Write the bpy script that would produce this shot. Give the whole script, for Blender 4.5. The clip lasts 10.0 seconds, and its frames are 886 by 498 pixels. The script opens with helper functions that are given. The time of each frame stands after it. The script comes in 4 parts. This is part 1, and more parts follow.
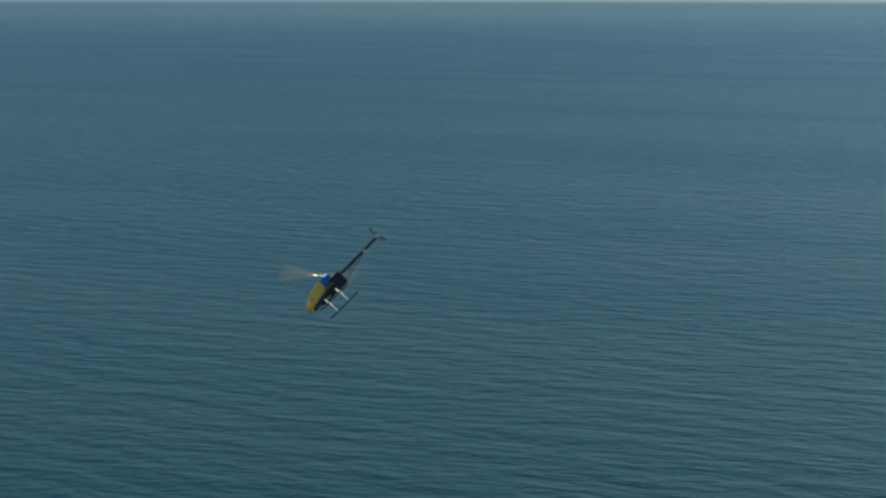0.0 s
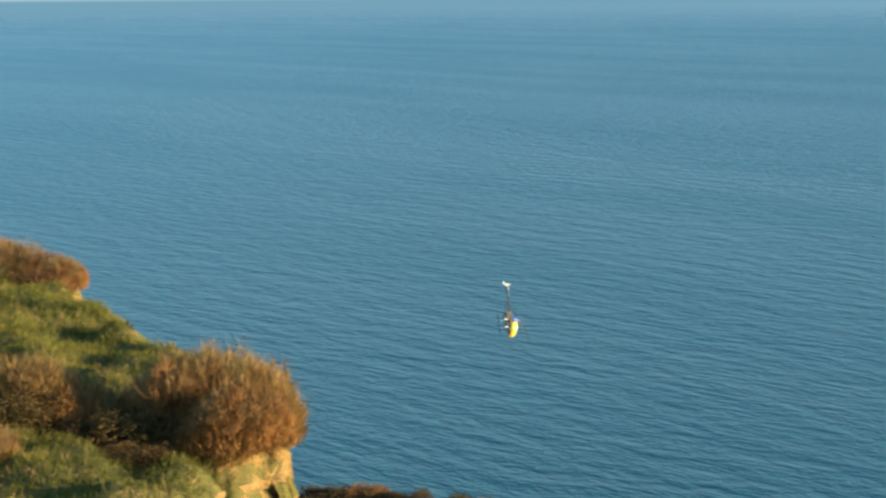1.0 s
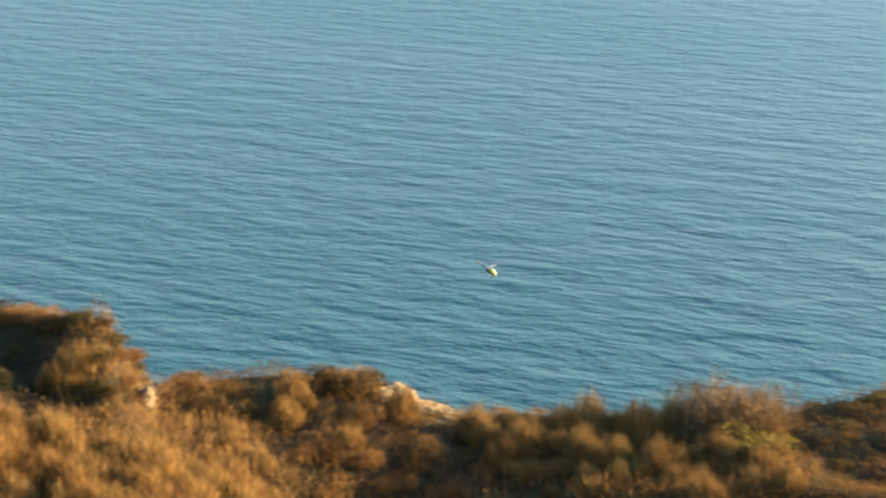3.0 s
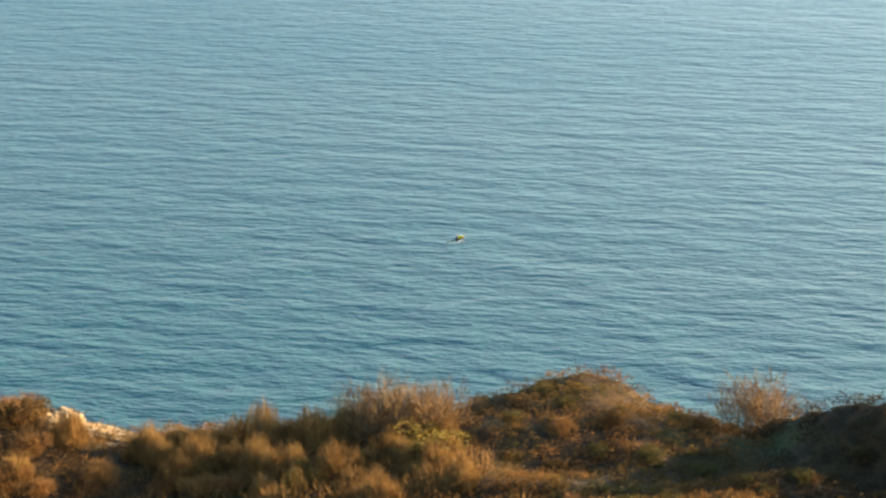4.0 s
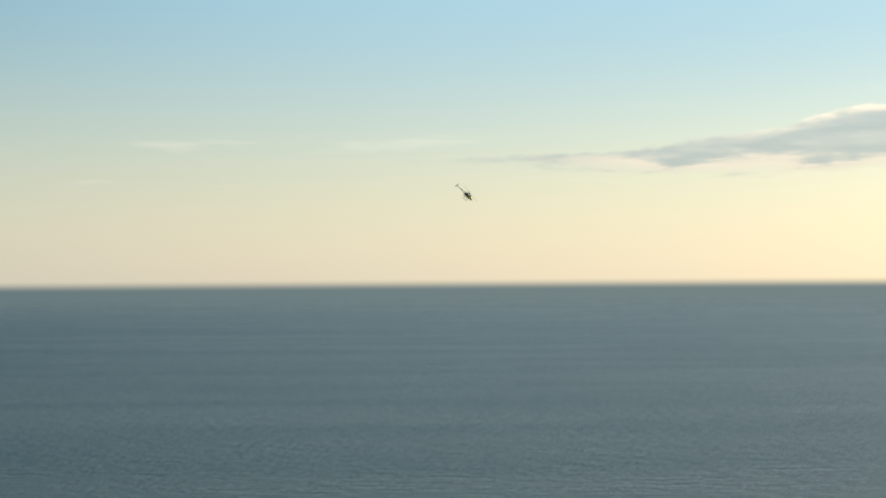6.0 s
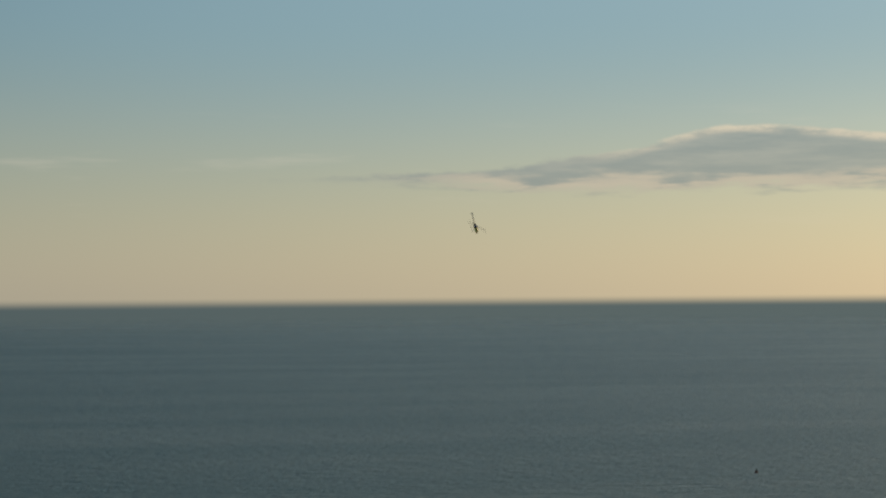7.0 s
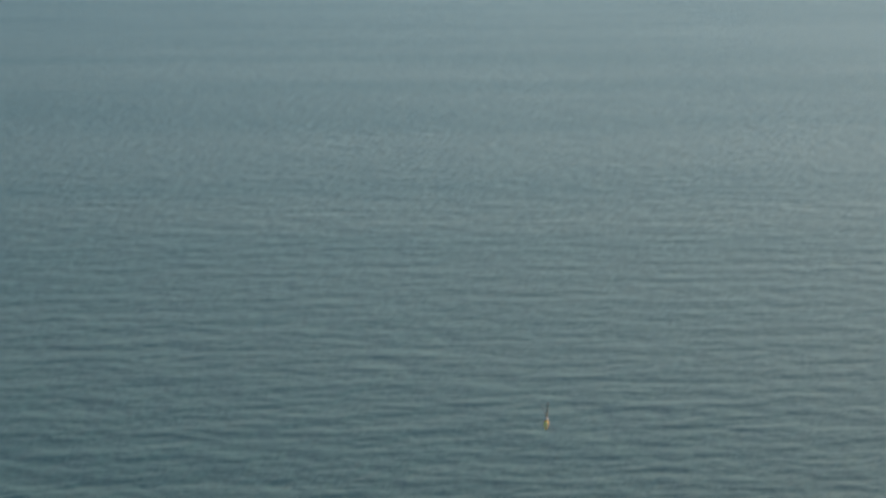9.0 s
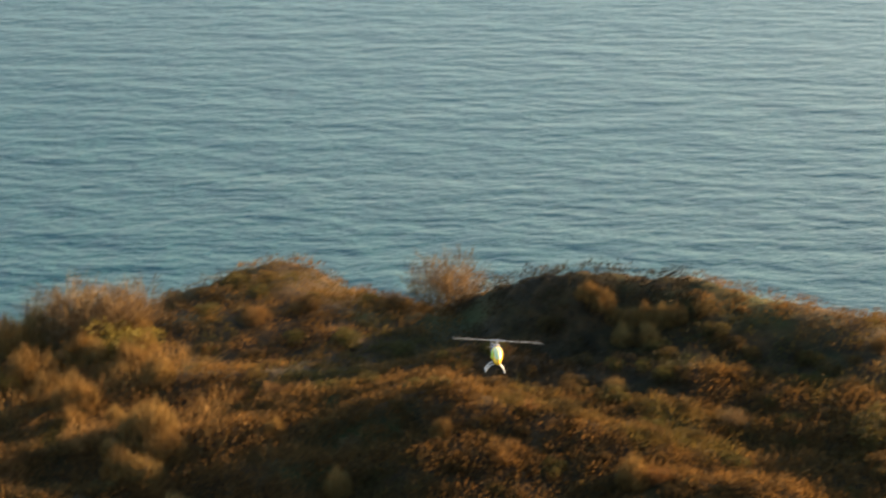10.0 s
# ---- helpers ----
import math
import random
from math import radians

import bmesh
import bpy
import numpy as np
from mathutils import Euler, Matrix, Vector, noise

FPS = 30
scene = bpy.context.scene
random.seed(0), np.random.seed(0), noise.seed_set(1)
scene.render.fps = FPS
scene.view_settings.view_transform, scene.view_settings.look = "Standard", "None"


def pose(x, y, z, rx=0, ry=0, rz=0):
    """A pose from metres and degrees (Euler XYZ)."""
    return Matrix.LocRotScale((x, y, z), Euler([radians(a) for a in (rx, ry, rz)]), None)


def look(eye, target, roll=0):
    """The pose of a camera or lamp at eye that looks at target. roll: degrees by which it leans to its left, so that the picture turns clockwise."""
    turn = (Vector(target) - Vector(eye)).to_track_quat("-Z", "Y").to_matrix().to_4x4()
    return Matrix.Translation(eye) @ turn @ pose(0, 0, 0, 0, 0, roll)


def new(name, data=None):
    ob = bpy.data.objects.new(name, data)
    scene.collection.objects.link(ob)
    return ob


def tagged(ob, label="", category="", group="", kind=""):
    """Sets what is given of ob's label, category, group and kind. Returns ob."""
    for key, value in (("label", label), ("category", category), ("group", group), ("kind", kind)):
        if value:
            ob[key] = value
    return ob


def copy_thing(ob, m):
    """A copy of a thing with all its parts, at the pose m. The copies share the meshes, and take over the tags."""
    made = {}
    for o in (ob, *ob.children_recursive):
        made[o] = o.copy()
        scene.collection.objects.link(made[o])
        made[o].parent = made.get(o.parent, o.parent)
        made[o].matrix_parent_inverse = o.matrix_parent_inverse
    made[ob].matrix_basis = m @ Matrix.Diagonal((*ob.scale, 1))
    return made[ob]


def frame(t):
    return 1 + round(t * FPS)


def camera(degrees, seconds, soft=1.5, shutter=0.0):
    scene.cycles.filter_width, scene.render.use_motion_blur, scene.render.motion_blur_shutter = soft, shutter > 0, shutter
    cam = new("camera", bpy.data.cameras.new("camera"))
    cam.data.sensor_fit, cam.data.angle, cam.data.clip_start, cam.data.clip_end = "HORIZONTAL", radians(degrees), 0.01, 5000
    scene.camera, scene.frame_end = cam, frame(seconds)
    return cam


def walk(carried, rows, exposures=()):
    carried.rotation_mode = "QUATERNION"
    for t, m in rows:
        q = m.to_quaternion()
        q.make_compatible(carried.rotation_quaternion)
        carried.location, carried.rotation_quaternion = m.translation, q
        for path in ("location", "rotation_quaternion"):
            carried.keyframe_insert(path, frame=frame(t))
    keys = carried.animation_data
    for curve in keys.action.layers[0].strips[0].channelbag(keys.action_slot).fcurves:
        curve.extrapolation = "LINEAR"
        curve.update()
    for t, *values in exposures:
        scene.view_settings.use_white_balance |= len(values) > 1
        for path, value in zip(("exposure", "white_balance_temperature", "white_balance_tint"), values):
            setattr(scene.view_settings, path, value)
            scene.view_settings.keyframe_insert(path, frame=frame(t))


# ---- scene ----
EYE = (0.0, 0.0, 60.0)  # sixty metres above the sea, at the head of a steep slope
cam = camera(27.8, 10.0, soft=2.2, shutter=0.3)
# seconds, heading, tilt and lean of the hand-held camera in degrees
TURNS = [
    (0.0, 10.60, -8.25, 0.10), (0.1, 7.60, -8.50, 0.00), (0.2, 4.20, -9.00, -0.10), (0.3, 0.50, -9.30, -0.20),
    (0.4, -3.10, -9.40, -0.30), (0.5, -6.15, -9.30, -0.30), (0.6, -8.90, -9.05, -0.30), (0.7, -11.15, -8.75, -0.40),
    (0.8, -13.40, -8.70, -0.50), (0.9, -15.00, -8.52, -0.50), (1.0, -15.94, -8.38, -0.40), (1.2, -17.40, -9.15, -0.30),
    (1.5, -14.94, -10.46, 0.00), (2.0, -8.52, -14.27, 0.15), (2.5, -0.31, -16.20, 0.00), (3.0, 8.09, -16.60, 0.00),
    (3.2, 10.83, -16.30, 0.00), (3.7, 16.80, -16.40, -0.15), (4.3, 21.41, -16.10, -0.34), (4.5, 22.85, -15.50, -0.45),
    (4.7, 24.25, -12.65, -0.45), (4.8, 25.00, -10.90, -0.40), (4.9, 25.90, -9.20, -0.35), (5.0, 26.85, -7.86, -0.30),
    (5.2, 28.63, -5.08, -0.25), (5.3, 29.30, -3.80, -0.25), (5.4, 30.00, -2.90, -0.25), (5.5, 31.08, -2.11, -0.25),
    (5.7, 33.63, -0.61, -0.30), (6.2, 38.60, 1.40, -0.40), (6.8, 40.94, 1.93, -0.43), (7.0, 41.35, 1.40, -0.45),
    (7.2, 41.35, 1.04, -0.45), (7.5, 40.61, -0.12, -0.45), (7.8, 39.26, -2.86, -0.40), (8.0, 39.00, -3.68, -0.30),
    (8.4, 39.16, -5.53, -0.28), (8.5, 38.89, -5.96, -0.25), (8.7, 38.04, -7.38, -0.25), (9.0, 35.71, -10.16, -0.15),
    (9.1, 35.10, -11.79, -0.10), (9.2, 35.25, -13.77, 0.00), (9.3, 35.17, -15.45, 0.00), (9.5, 34.30, -16.55, -0.05),
    (9.6, 33.67, -17.28, -0.10), (10.0, 29.77, -19.95, -0.20)]


def aim(heading, tilt, lean):
    a, b = radians(heading), radians(tilt)
    way = Vector((math.sin(a) * math.cos(b), math.cos(a) * math.cos(b), math.sin(b)))
    return look(EYE, Vector(EYE) + way * 100, lean)


walk(cam, [(t, aim(a, b, c)) for t, a, b, c in TURNS],
     exposures=[(0.0, 0.70, 5100, -5), (0.2, 1.05, 5100, -6), (0.5, 1.42, 5050, -8), (0.8, 1.66, 5000, -7), (1.2, 1.90, 5100, -8), (1.8, 2.10, 5100, -8), (2.5, 2.58, 5600, -2),
                (4.5, 2.64, 6350, 5), (5.0, 2.24, 6450, 6), (5.5, 1.26, 6250, 5), (6.0, 0.58, 6350, 3), (6.8, -0.24, 6550, 2), (7.5, -0.13, 6500, 2), (8.2, 0.50, 6250, 1),
                (9.0, 1.22, 6450, 3), (9.5, 1.73, 6850, 4), (10.0, 2.34, 6950, 6)])

# ---- world and sun ----
SUN_HEADING, SUN_HEIGHT = 88.0, 9.0
world = bpy.data.worlds.new("sky")
scene.world = world
world.use_nodes = True


class Nodes:
    """Short hand for building node trees."""

    def __init__(self, tree):
        self.tree = tree

    def add(self, kind, inputs=None, **settings):
        n = self.tree.nodes.new(kind)
        for k, v in settings.items():
            setattr(n, k, v)
        for k, v in (inputs or {}).items():
            if hasattr(v, "is_linked"):
                self.tree.links.new(v, n.inputs[k])
            else:
                n.inputs[k].default_value = v
        return n

    def math(self, op, a, b=0.0, c=0.0, clamp=False):
        return self.add("ShaderNodeMath", {0: a, 1: b, 2: c}, operation=op, use_clamp=clamp).outputs[0]

    def span(self, v, lo, hi, to_lo=0.0, to_hi=1.0):
        return self.add("ShaderNodeMapRange", {"Value": v, "From Min": lo, "From Max": hi, "To Min": to_lo, "To Max": to_hi},
                        interpolation_type="SMOOTHSTEP").outputs["Result"]

    def mix(self, f, a, b):
        n = self.add("ShaderNodeMix", {"Factor": f}, data_type="RGBA")
        for i, v in ((6, a), (7, b)):
            if hasattr(v, "is_linked"):
                self.tree.links.new(v, n.inputs[i])
            else:
                n.inputs[i].default_value = (*v[:3], 1)
        return n.outputs[2]

    def noise(self, vec, scale, detail=4.0, rough=0.55):
        return self.add("ShaderNodeTexNoise", {"Vector": vec, "Scale": scale, "Detail": detail, "Roughness": rough}).outputs["Fac"]

    def mapped(self, vec, scale=(1, 1, 1), turn=0.0, shift=(0, 0, 0)):
        return self.add("ShaderNodeMapping", {"Vector": vec, "Scale": scale, "Rotation": (0, 0, radians(turn)), "Location": shift}).outputs[0]


def build_sky():
    w = Nodes(world.node_tree)
    world.node_tree.nodes.clear()
    sky = w.add("ShaderNodeTexSky", sky_type="NISHITA", sun_disc=False, sun_elevation=radians(SUN_HEIGHT),
                sun_rotation=radians(SUN_HEADING), altitude=60, air_density=1.0, dust_density=0.7, ozone_density=2.5).outputs[0]
    d = w.add("ShaderNodeTexCoord").outputs["Generated"]
    xyz = w.add("ShaderNodeSeparateXYZ", {0: d})
    heading = w.math("MULTIPLY", w.math("ARCTAN2", xyz.outputs[0], xyz.outputs[1]), 57.2958)
    height = w.math("MULTIPLY", w.math("ARCSINE", xyz.outputs[2]), 57.2958)
    flat = w.add("ShaderNodeCombineXYZ", {0: heading, 1: height, 2: 0.0}).outputs[0]
    rough = w.noise(w.mapped(flat, (0.35, 1.6, 1)), 1.0, 6.0, 0.6)
    wisp = w.noise(w.mapped(flat, (0.12, 1.1, 1), shift=(3, 5, 0)), 1.0, 5.0, 0.6)
    # the long lens-shaped cloud: its upper and lower edge by heading
    fine = w.noise(w.mapped(flat, (1.1, 3.6, 1)), 1.0, 6.0, 0.62)
    streak = w.noise(w.mapped(flat, (0.40, 2.6, 1), turn=-4), 1.0, 5.0, 0.55)
    rise = w.math("ADD", w.math("MULTIPLY_ADD", w.span(heading, 35, 42), 0.25, 3.68), w.math("MULTIPLY", w.span(heading, 41.5, 46.6), 0.5))
    hump = w.math("SUBTRACT", w.math("MULTIPLY", w.span(heading, 46.2, 50.6), 0.85), w.math("MULTIPLY", w.span(heading, 51.5, 57), 0.5))
    top = w.math("ADD", w.math("ADD", rise, hump), w.math("MULTIPLY_ADD", rough, 0.18, -0.09))
    top = w.math("ADD", top, w.math("MULTIPLY", w.math("MULTIPLY_ADD", fine, 0.42, -0.21), w.span(heading, 50, 46, 0.25, 1.0)))
    low = w.math("MULTIPLY_ADD", w.span(heading, 36, 45), -0.42, 3.54)
    ragged = w.math("ADD", w.math("MULTIPLY_ADD", rough, 0.9, -0.45), w.math("MULTIPLY_ADD", streak, 0.9, -0.45))
    low = w.math("ADD", low, w.math("MULTIPLY", ragged, w.span(heading, 34, 45, 0.2, 1.0)))
    depth = w.math("SUBTRACT", top, height)
    body = w.math("MULTIPLY", w.span(depth, 0.0, 0.22), w.span(w.math("SUBTRACT", height, low), -0.05, 0.45))
    body = w.math("MULTIPLY", body, w.span(heading, 33.2, 36.5))
    fringe = w.math("MULTIPLY", w.span(w.math("SUBTRACT", height, low), 0.75, 0.2), w.math("MULTIPLY", w.math("MULTIPLY", body, w.span(heading, 38, 44)), w.span(streak, 0.36, 0.52)))
    # thin wisps scattered low over the sea
    thin = w.math("MULTIPLY", w.span(wisp, 0.57, 0.75), w.math("MULTIPLY", w.span(height, 1.6, 3.4), w.span(height, 6.4, 4.8)))
    rim = w.math("MULTIPLY", w.span(depth, 0.42, 0.16), w.span(depth, 0.0, 0.12))
    # hazy air near the horizon, and the glow round the low sun
    clear = w.math("MULTIPLY", w.math("MULTIPLY", w.span(heading, 8, 40), w.span(heading, 150, 100)), w.math("MULTIPLY", w.span(height, 2, 9, 0.0, 0.5), w.span(height, 24, 11)))
    sky = w.mix(clear, sky, (3.4, 4.9, 5.8))
    sky = w.mix(w.span(height, 9.5, -0.5, 0.0, 0.66), sky, w.mix(w.span(heading, 5, 65), (5.1, 4.65, 4.15), (8.2, 6.7, 5.0)))
    glow = w.math("MULTIPLY", w.math("MULTIPLY", w.span(heading, 60, 80), w.span(heading, 120, 84)), w.span(height, 30, 4))
    sky = w.mix(glow, sky, (34.0, 26.0, 19.0))
    veil = w.math("MULTIPLY", w.math("MULTIPLY", w.span(heading, 5, 75), w.span(heading, 150, 85)), w.math("MULTIPLY", w.span(height, 6, 16), w.span(height, 60, 20)))
    sky = w.mix(w.math("MULTIPLY", veil, 0.17), sky, (12.8, 13.0, 12.6))
    c1 = w.mix(w.math("MULTIPLY", thin, 0.16), sky, (9.0, 7.6, 6.4))
    grey = w.mix(w.span(streak, 0.3, 0.75), (2.7, 3.05, 3.3), (4.2, 4.15, 4.0))
    c2 = w.mix(w.math("MULTIPLY", body, 0.66), c1, grey)
    c3 = w.mix(w.math("MULTIPLY", w.math("MULTIPLY", rim, w.span(rough, 0.28, 0.52)), w.math("MULTIPLY", w.span(heading, 44, 51, 0.0, 0.8), w.span(fine, 0.35, 0.6, 0.35, 1.0))), c2, (8.8, 7.4, 5.8))
    c3 = w.mix(w.math("MULTIPLY", fringe, 0.8), c3, (7.6, 6.2, 4.8))
    # painted haze: a colour below the horizon stands in for the farthest water
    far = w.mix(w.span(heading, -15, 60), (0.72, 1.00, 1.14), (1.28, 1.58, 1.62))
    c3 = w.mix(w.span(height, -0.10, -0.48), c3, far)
    bg = w.add("ShaderNodeBackground", {"Color": c3, "Strength": 0.10})
    out = w.add("ShaderNodeOutputWorld", {"Surface": bg.outputs[0]})


build_sky()
sun_data = bpy.data.lights.new("sun", "SUN")
sun_data.energy, sun_data.angle, sun_data.color = 4.4, radians(0.6), (1.0, 0.64, 0.32)
sun = new("sun", sun_data)
a, b = radians(SUN_HEADING), radians(SUN_HEIGHT)
SUN_WAY = Vector((math.sin(a) * math.cos(b), math.cos(a) * math.cos(b), math.sin(b)))
sun.matrix_world = look(SUN_WAY * 200, (0, 0, 0))


# ---- materials ----
def material(name):
    m = bpy.data.materials.new(name)
    m.use_nodes = True
    m.node_tree.nodes.clear()
    return m, Nodes(m.node_tree)


def finish(n, shader):
    n.add("ShaderNodeOutputMaterial", {"Surface": shader})


def sea_material():
    m, n = material("sea_water")
    p = n.add("ShaderNodeTexCoord").outputs["Object"]
    turned = n.mapped(p, turn=34)
    swell = n.noise(n.mapped(turned, (0.075, 0.19, 1)), 1.0, 2.0, 0.5)
    chop = n.noise(n.mapped(n.mapped(p, turn=29), (0.24, 0.43, 1)), 1.0, 4.0, 0.6)
    ripple = n.noise(n.mapped(turned, (0.7, 1.6, 1)), 1.0, 4.0, 0.6)
    gust = n.noise(n.mapped(n.mapped(p, turn=36), (0.0022, 0.011, 1)), 1.0, 4.0, 0.6)
    h = n.math("ADD", n.math("MULTIPLY", swell, 1.05), n.math("ADD", n.math("MULTIPLY", chop, 0.82), n.math("MULTIPLY", ripple, 0.22)))
    bump = n.add("ShaderNodeBump", {"Strength": 1.0, "Distance": 1.0, "Height": h}).outputs[0]
    tint = n.mix(n.span(gust, 0.35, 0.65), (0.012, 0.068, 0.081), (0.016, 0.078, 0.091))
    rough = n.span(gust, 0.35, 0.65, 0.30, 0.34)
    s = n.add("ShaderNodeBsdfPrincipled", {"Base Color": tint, "Roughness": rough, "IOR": 1.33, "Specular IOR Level": 0.46, "Normal": bump})
    # haze imitated by distance: far water turns transparent onto the sky's painted band
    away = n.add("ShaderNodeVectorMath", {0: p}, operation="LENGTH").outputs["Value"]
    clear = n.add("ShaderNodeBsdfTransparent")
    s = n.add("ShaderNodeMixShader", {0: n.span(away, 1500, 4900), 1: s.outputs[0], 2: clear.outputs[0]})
    finish(n, s.outputs[0])
    return m


def ground_material():
    m, n = material("cliff_ground")
    p = n.add("ShaderNodeTexCoord").outputs["Object"]
    g = n.add("ShaderNodeNewGeometry")
    steep = n.add("ShaderNodeSeparateXYZ", {0: g.outputs["True Normal"]}).outputs[2]
    xyz = n.add("ShaderNodeSeparateXYZ", {0: p})
    big = n.noise(p, 0.22, 4)
    mid = n.noise(p, 1.3, 6, 0.65)
    fine = n.noise(p, 9.0, 5, 0.65)
    heath = n.mix(n.span(mid, 0.35, 0.65), (0.024, 0.017, 0.008), (0.066, 0.038, 0.014))
    heath = n.mix(n.span(big, 0.5, 0.72), heath, (0.045, 0.050, 0.014))
    grass = n.mix(n.span(mid, 0.4, 0.62), (0.095, 0.088, 0.016), (0.17, 0.125, 0.038))
    grass = n.mix(n.span(fine, 0.45, 0.7), grass, (0.07, 0.075, 0.014))
    # mown-looking turf on the headland, heath elsewhere
    turf = n.span(n.math("ADD", xyz.outputs[2], n.math("MULTIPLY", mid, 1.2)), 44.5, 48.0)
    soft = n.mix(turf, heath, grass)
    strata = n.noise(n.mapped(p, (0.35, 0.35, 3.2)), 1.0, 6, 0.6)
    rock = n.mix(n.span(strata, 0.3, 0.7), (0.38, 0.225, 0.060), (0.60, 0.40, 0.130))
    rock = n.mix(n.span(fine, 0.5, 0.75), rock, (0.40, 0.25, 0.085))
    crag = n.noise(n.mapped(p, (1, 1, 1.5)), 2.6, 8, 0.7)
    rock = n.mix(n.span(crag, 0.30, 0.52), (0.19, 0.115, 0.04), rock)
    bare = n.span(n.math("ADD", n.math("MULTIPLY_ADD", turf, -0.17, steep), n.math("MULTIPLY_ADD", mid, 0.35, 0.0)), 0.37, 0.24)
    col = n.mix(n.math("MULTIPLY", bare, n.span(turf, 0.0, 1.0, 0.3, 1.0)), soft, rock)
    h = n.math("ADD", n.math("MULTIPLY", mid, 0.25), n.math("ADD", n.math("MULTIPLY", fine, 0.06), n.math("ADD", n.math("MULTIPLY", strata, 0.35), n.math("MULTIPLY", crag, n.math("MULTIPLY", bare, 1.1)))))
    bump = n.add("ShaderNodeBump", {"Strength": 0.9, "Distance": 0.6, "Height": h}).outputs[0]
    s = n.add("ShaderNodeBsdfPrincipled", {"Base Color": col, "Roughness": 0.92, "Normal": bump, "Specular IOR Level": 0.2})
    finish(n, s.outputs[0])
    return m


def leaf_material(name, dark, light, other, share=0.25, sheer=0.3, moss=0.0):
    """Leaves or twigs: each piece its own shade, each plant its own tone."""
    m, n = material(name)
    piece = n.add("ShaderNodeNewGeometry").outputs["Random Per Island"]
    plant = n.add("ShaderNodeObjectInfo").outputs["Random"]
    p = n.add("ShaderNodeTexCoord").outputs["Object"]
    patch = n.noise(p, 0.9, 3)
    col = n.mix(n.span(n.math("ADD", n.math("MULTIPLY", piece, 0.28), n.math("MULTIPLY", patch, 0.9)), 0.28, 0.95), dark, light)
    col = n.mix(n.math("MULTIPLY", n.span(n.math("ADD", plant, n.math("MULTIPLY", patch, 0.5)), 0.55, 1.2), share * 2.5, clamp=True), col, other)
    wide = n.noise(p, 0.23, 4, 0.6)
    col = n.mix(n.math("MULTIPLY", n.span(wide, 0.50, 0.66), moss), col, (0.050, 0.058, 0.016))
    a = n.add("ShaderNodeBsdfPrincipled", {"Base Color": col, "Roughness": 0.8, "Specular IOR Level": 0.2})
    b = n.add("ShaderNodeBsdfTranslucent", {"Color": col})
    s = n.add("ShaderNodeMixShader", {0: sheer, 1: a.outputs[0], 2: b.outputs[0]})
    finish(n, s.outputs[0])
    return m


def plain_material(name, color, rough=0.4, metal=0.0, coat=0.0, wear=0.12):
    m, n = material(name)
    p = n.add("ShaderNodeTexCoord").outputs["Object"]
    grain = n.noise(p, 40.0, 4)
    col = n.mix(n.math("MULTIPLY", n.span(grain, 0.35, 0.75), wear), color, [c * 0.45 for c in color])
    s = n.add("ShaderNodeBsdfPrincipled", {"Base Color": col, "Roughness": rough, "Metallic": metal, "Coat Weight": coat})
    finish(n, s.outputs[0])
    return m


SEA = sea_material()
GROUND = ground_material()
GORSE = leaf_material("gorse_leaves", (0.030, 0.022, 0.008), (0.180, 0.104, 0.032), (0.080, 0.085, 0.020), 0.25, 0.3)
SCRUB = leaf_material("heath_scrub", (0.044, 0.027, 0.009), (0.240, 0.130, 0.038), (0.125, 0.086, 0.025), 0.25, 0.35, 0.75)
# gorse tones darkened, so the colour carries the ridge faces' shade
SHADED_GORSE = leaf_material("shade_dark_gorse", (0.016, 0.013, 0.006), (0.074, 0.046, 0.016), (0.046, 0.048, 0.014), 0.25, 0.15, 0.75)
RUSTY = leaf_material("rusty_heather", (0.046, 0.024, 0.010), (0.260, 0.120, 0.036), (0.120, 0.074, 0.024), 0.25, 0.45, 0.6)
TWIGS = leaf_material("bare_twigs", (0.080, 0.048, 0.016), (0.420, 0.250, 0.077), (0.285, 0.192, 0.064), 0.25, 0.15)
PALE = leaf_material("pale_twigs", (0.110, 0.070, 0.032), (0.300, 0.190, 0.082), (0.220, 0.150, 0.068), 0.2, 0.15)
RUST = leaf_material("rusty_twigs", (0.088, 0.045, 0.017), (0.360, 0.182, 0.056), (0.280, 0.170, 0.056), 0.25, 0.2)
BRAMBLE = leaf_material("bramble_leaves", (0.085, 0.046, 0.017), (0.460, 0.230, 0.062), (0.220, 0.150, 0.040), 0.25, 0.4)
YELLOW = leaf_material("yellowing_leaves", (0.105, 0.080, 0.018), (0.340, 0.245, 0.055), (0.220, 0.180, 0.038), 0.2, 0.3)
GRASS = leaf_material("turf_grass", (0.058, 0.056, 0.012), (0.360, 0.285, 0.045), (0.130, 0.148, 0.020), 0.3, 0.5, 0.7)
STRAW = leaf_material("dry_grass", (0.164, 0.100, 0.035), (0.468, 0.304, 0.123), (0.257, 0.211, 0.070), 0.2, 0.35)
BARK = plain_material("grey_bark", (0.16, 0.12, 0.085), 0.9, wear=0.8)


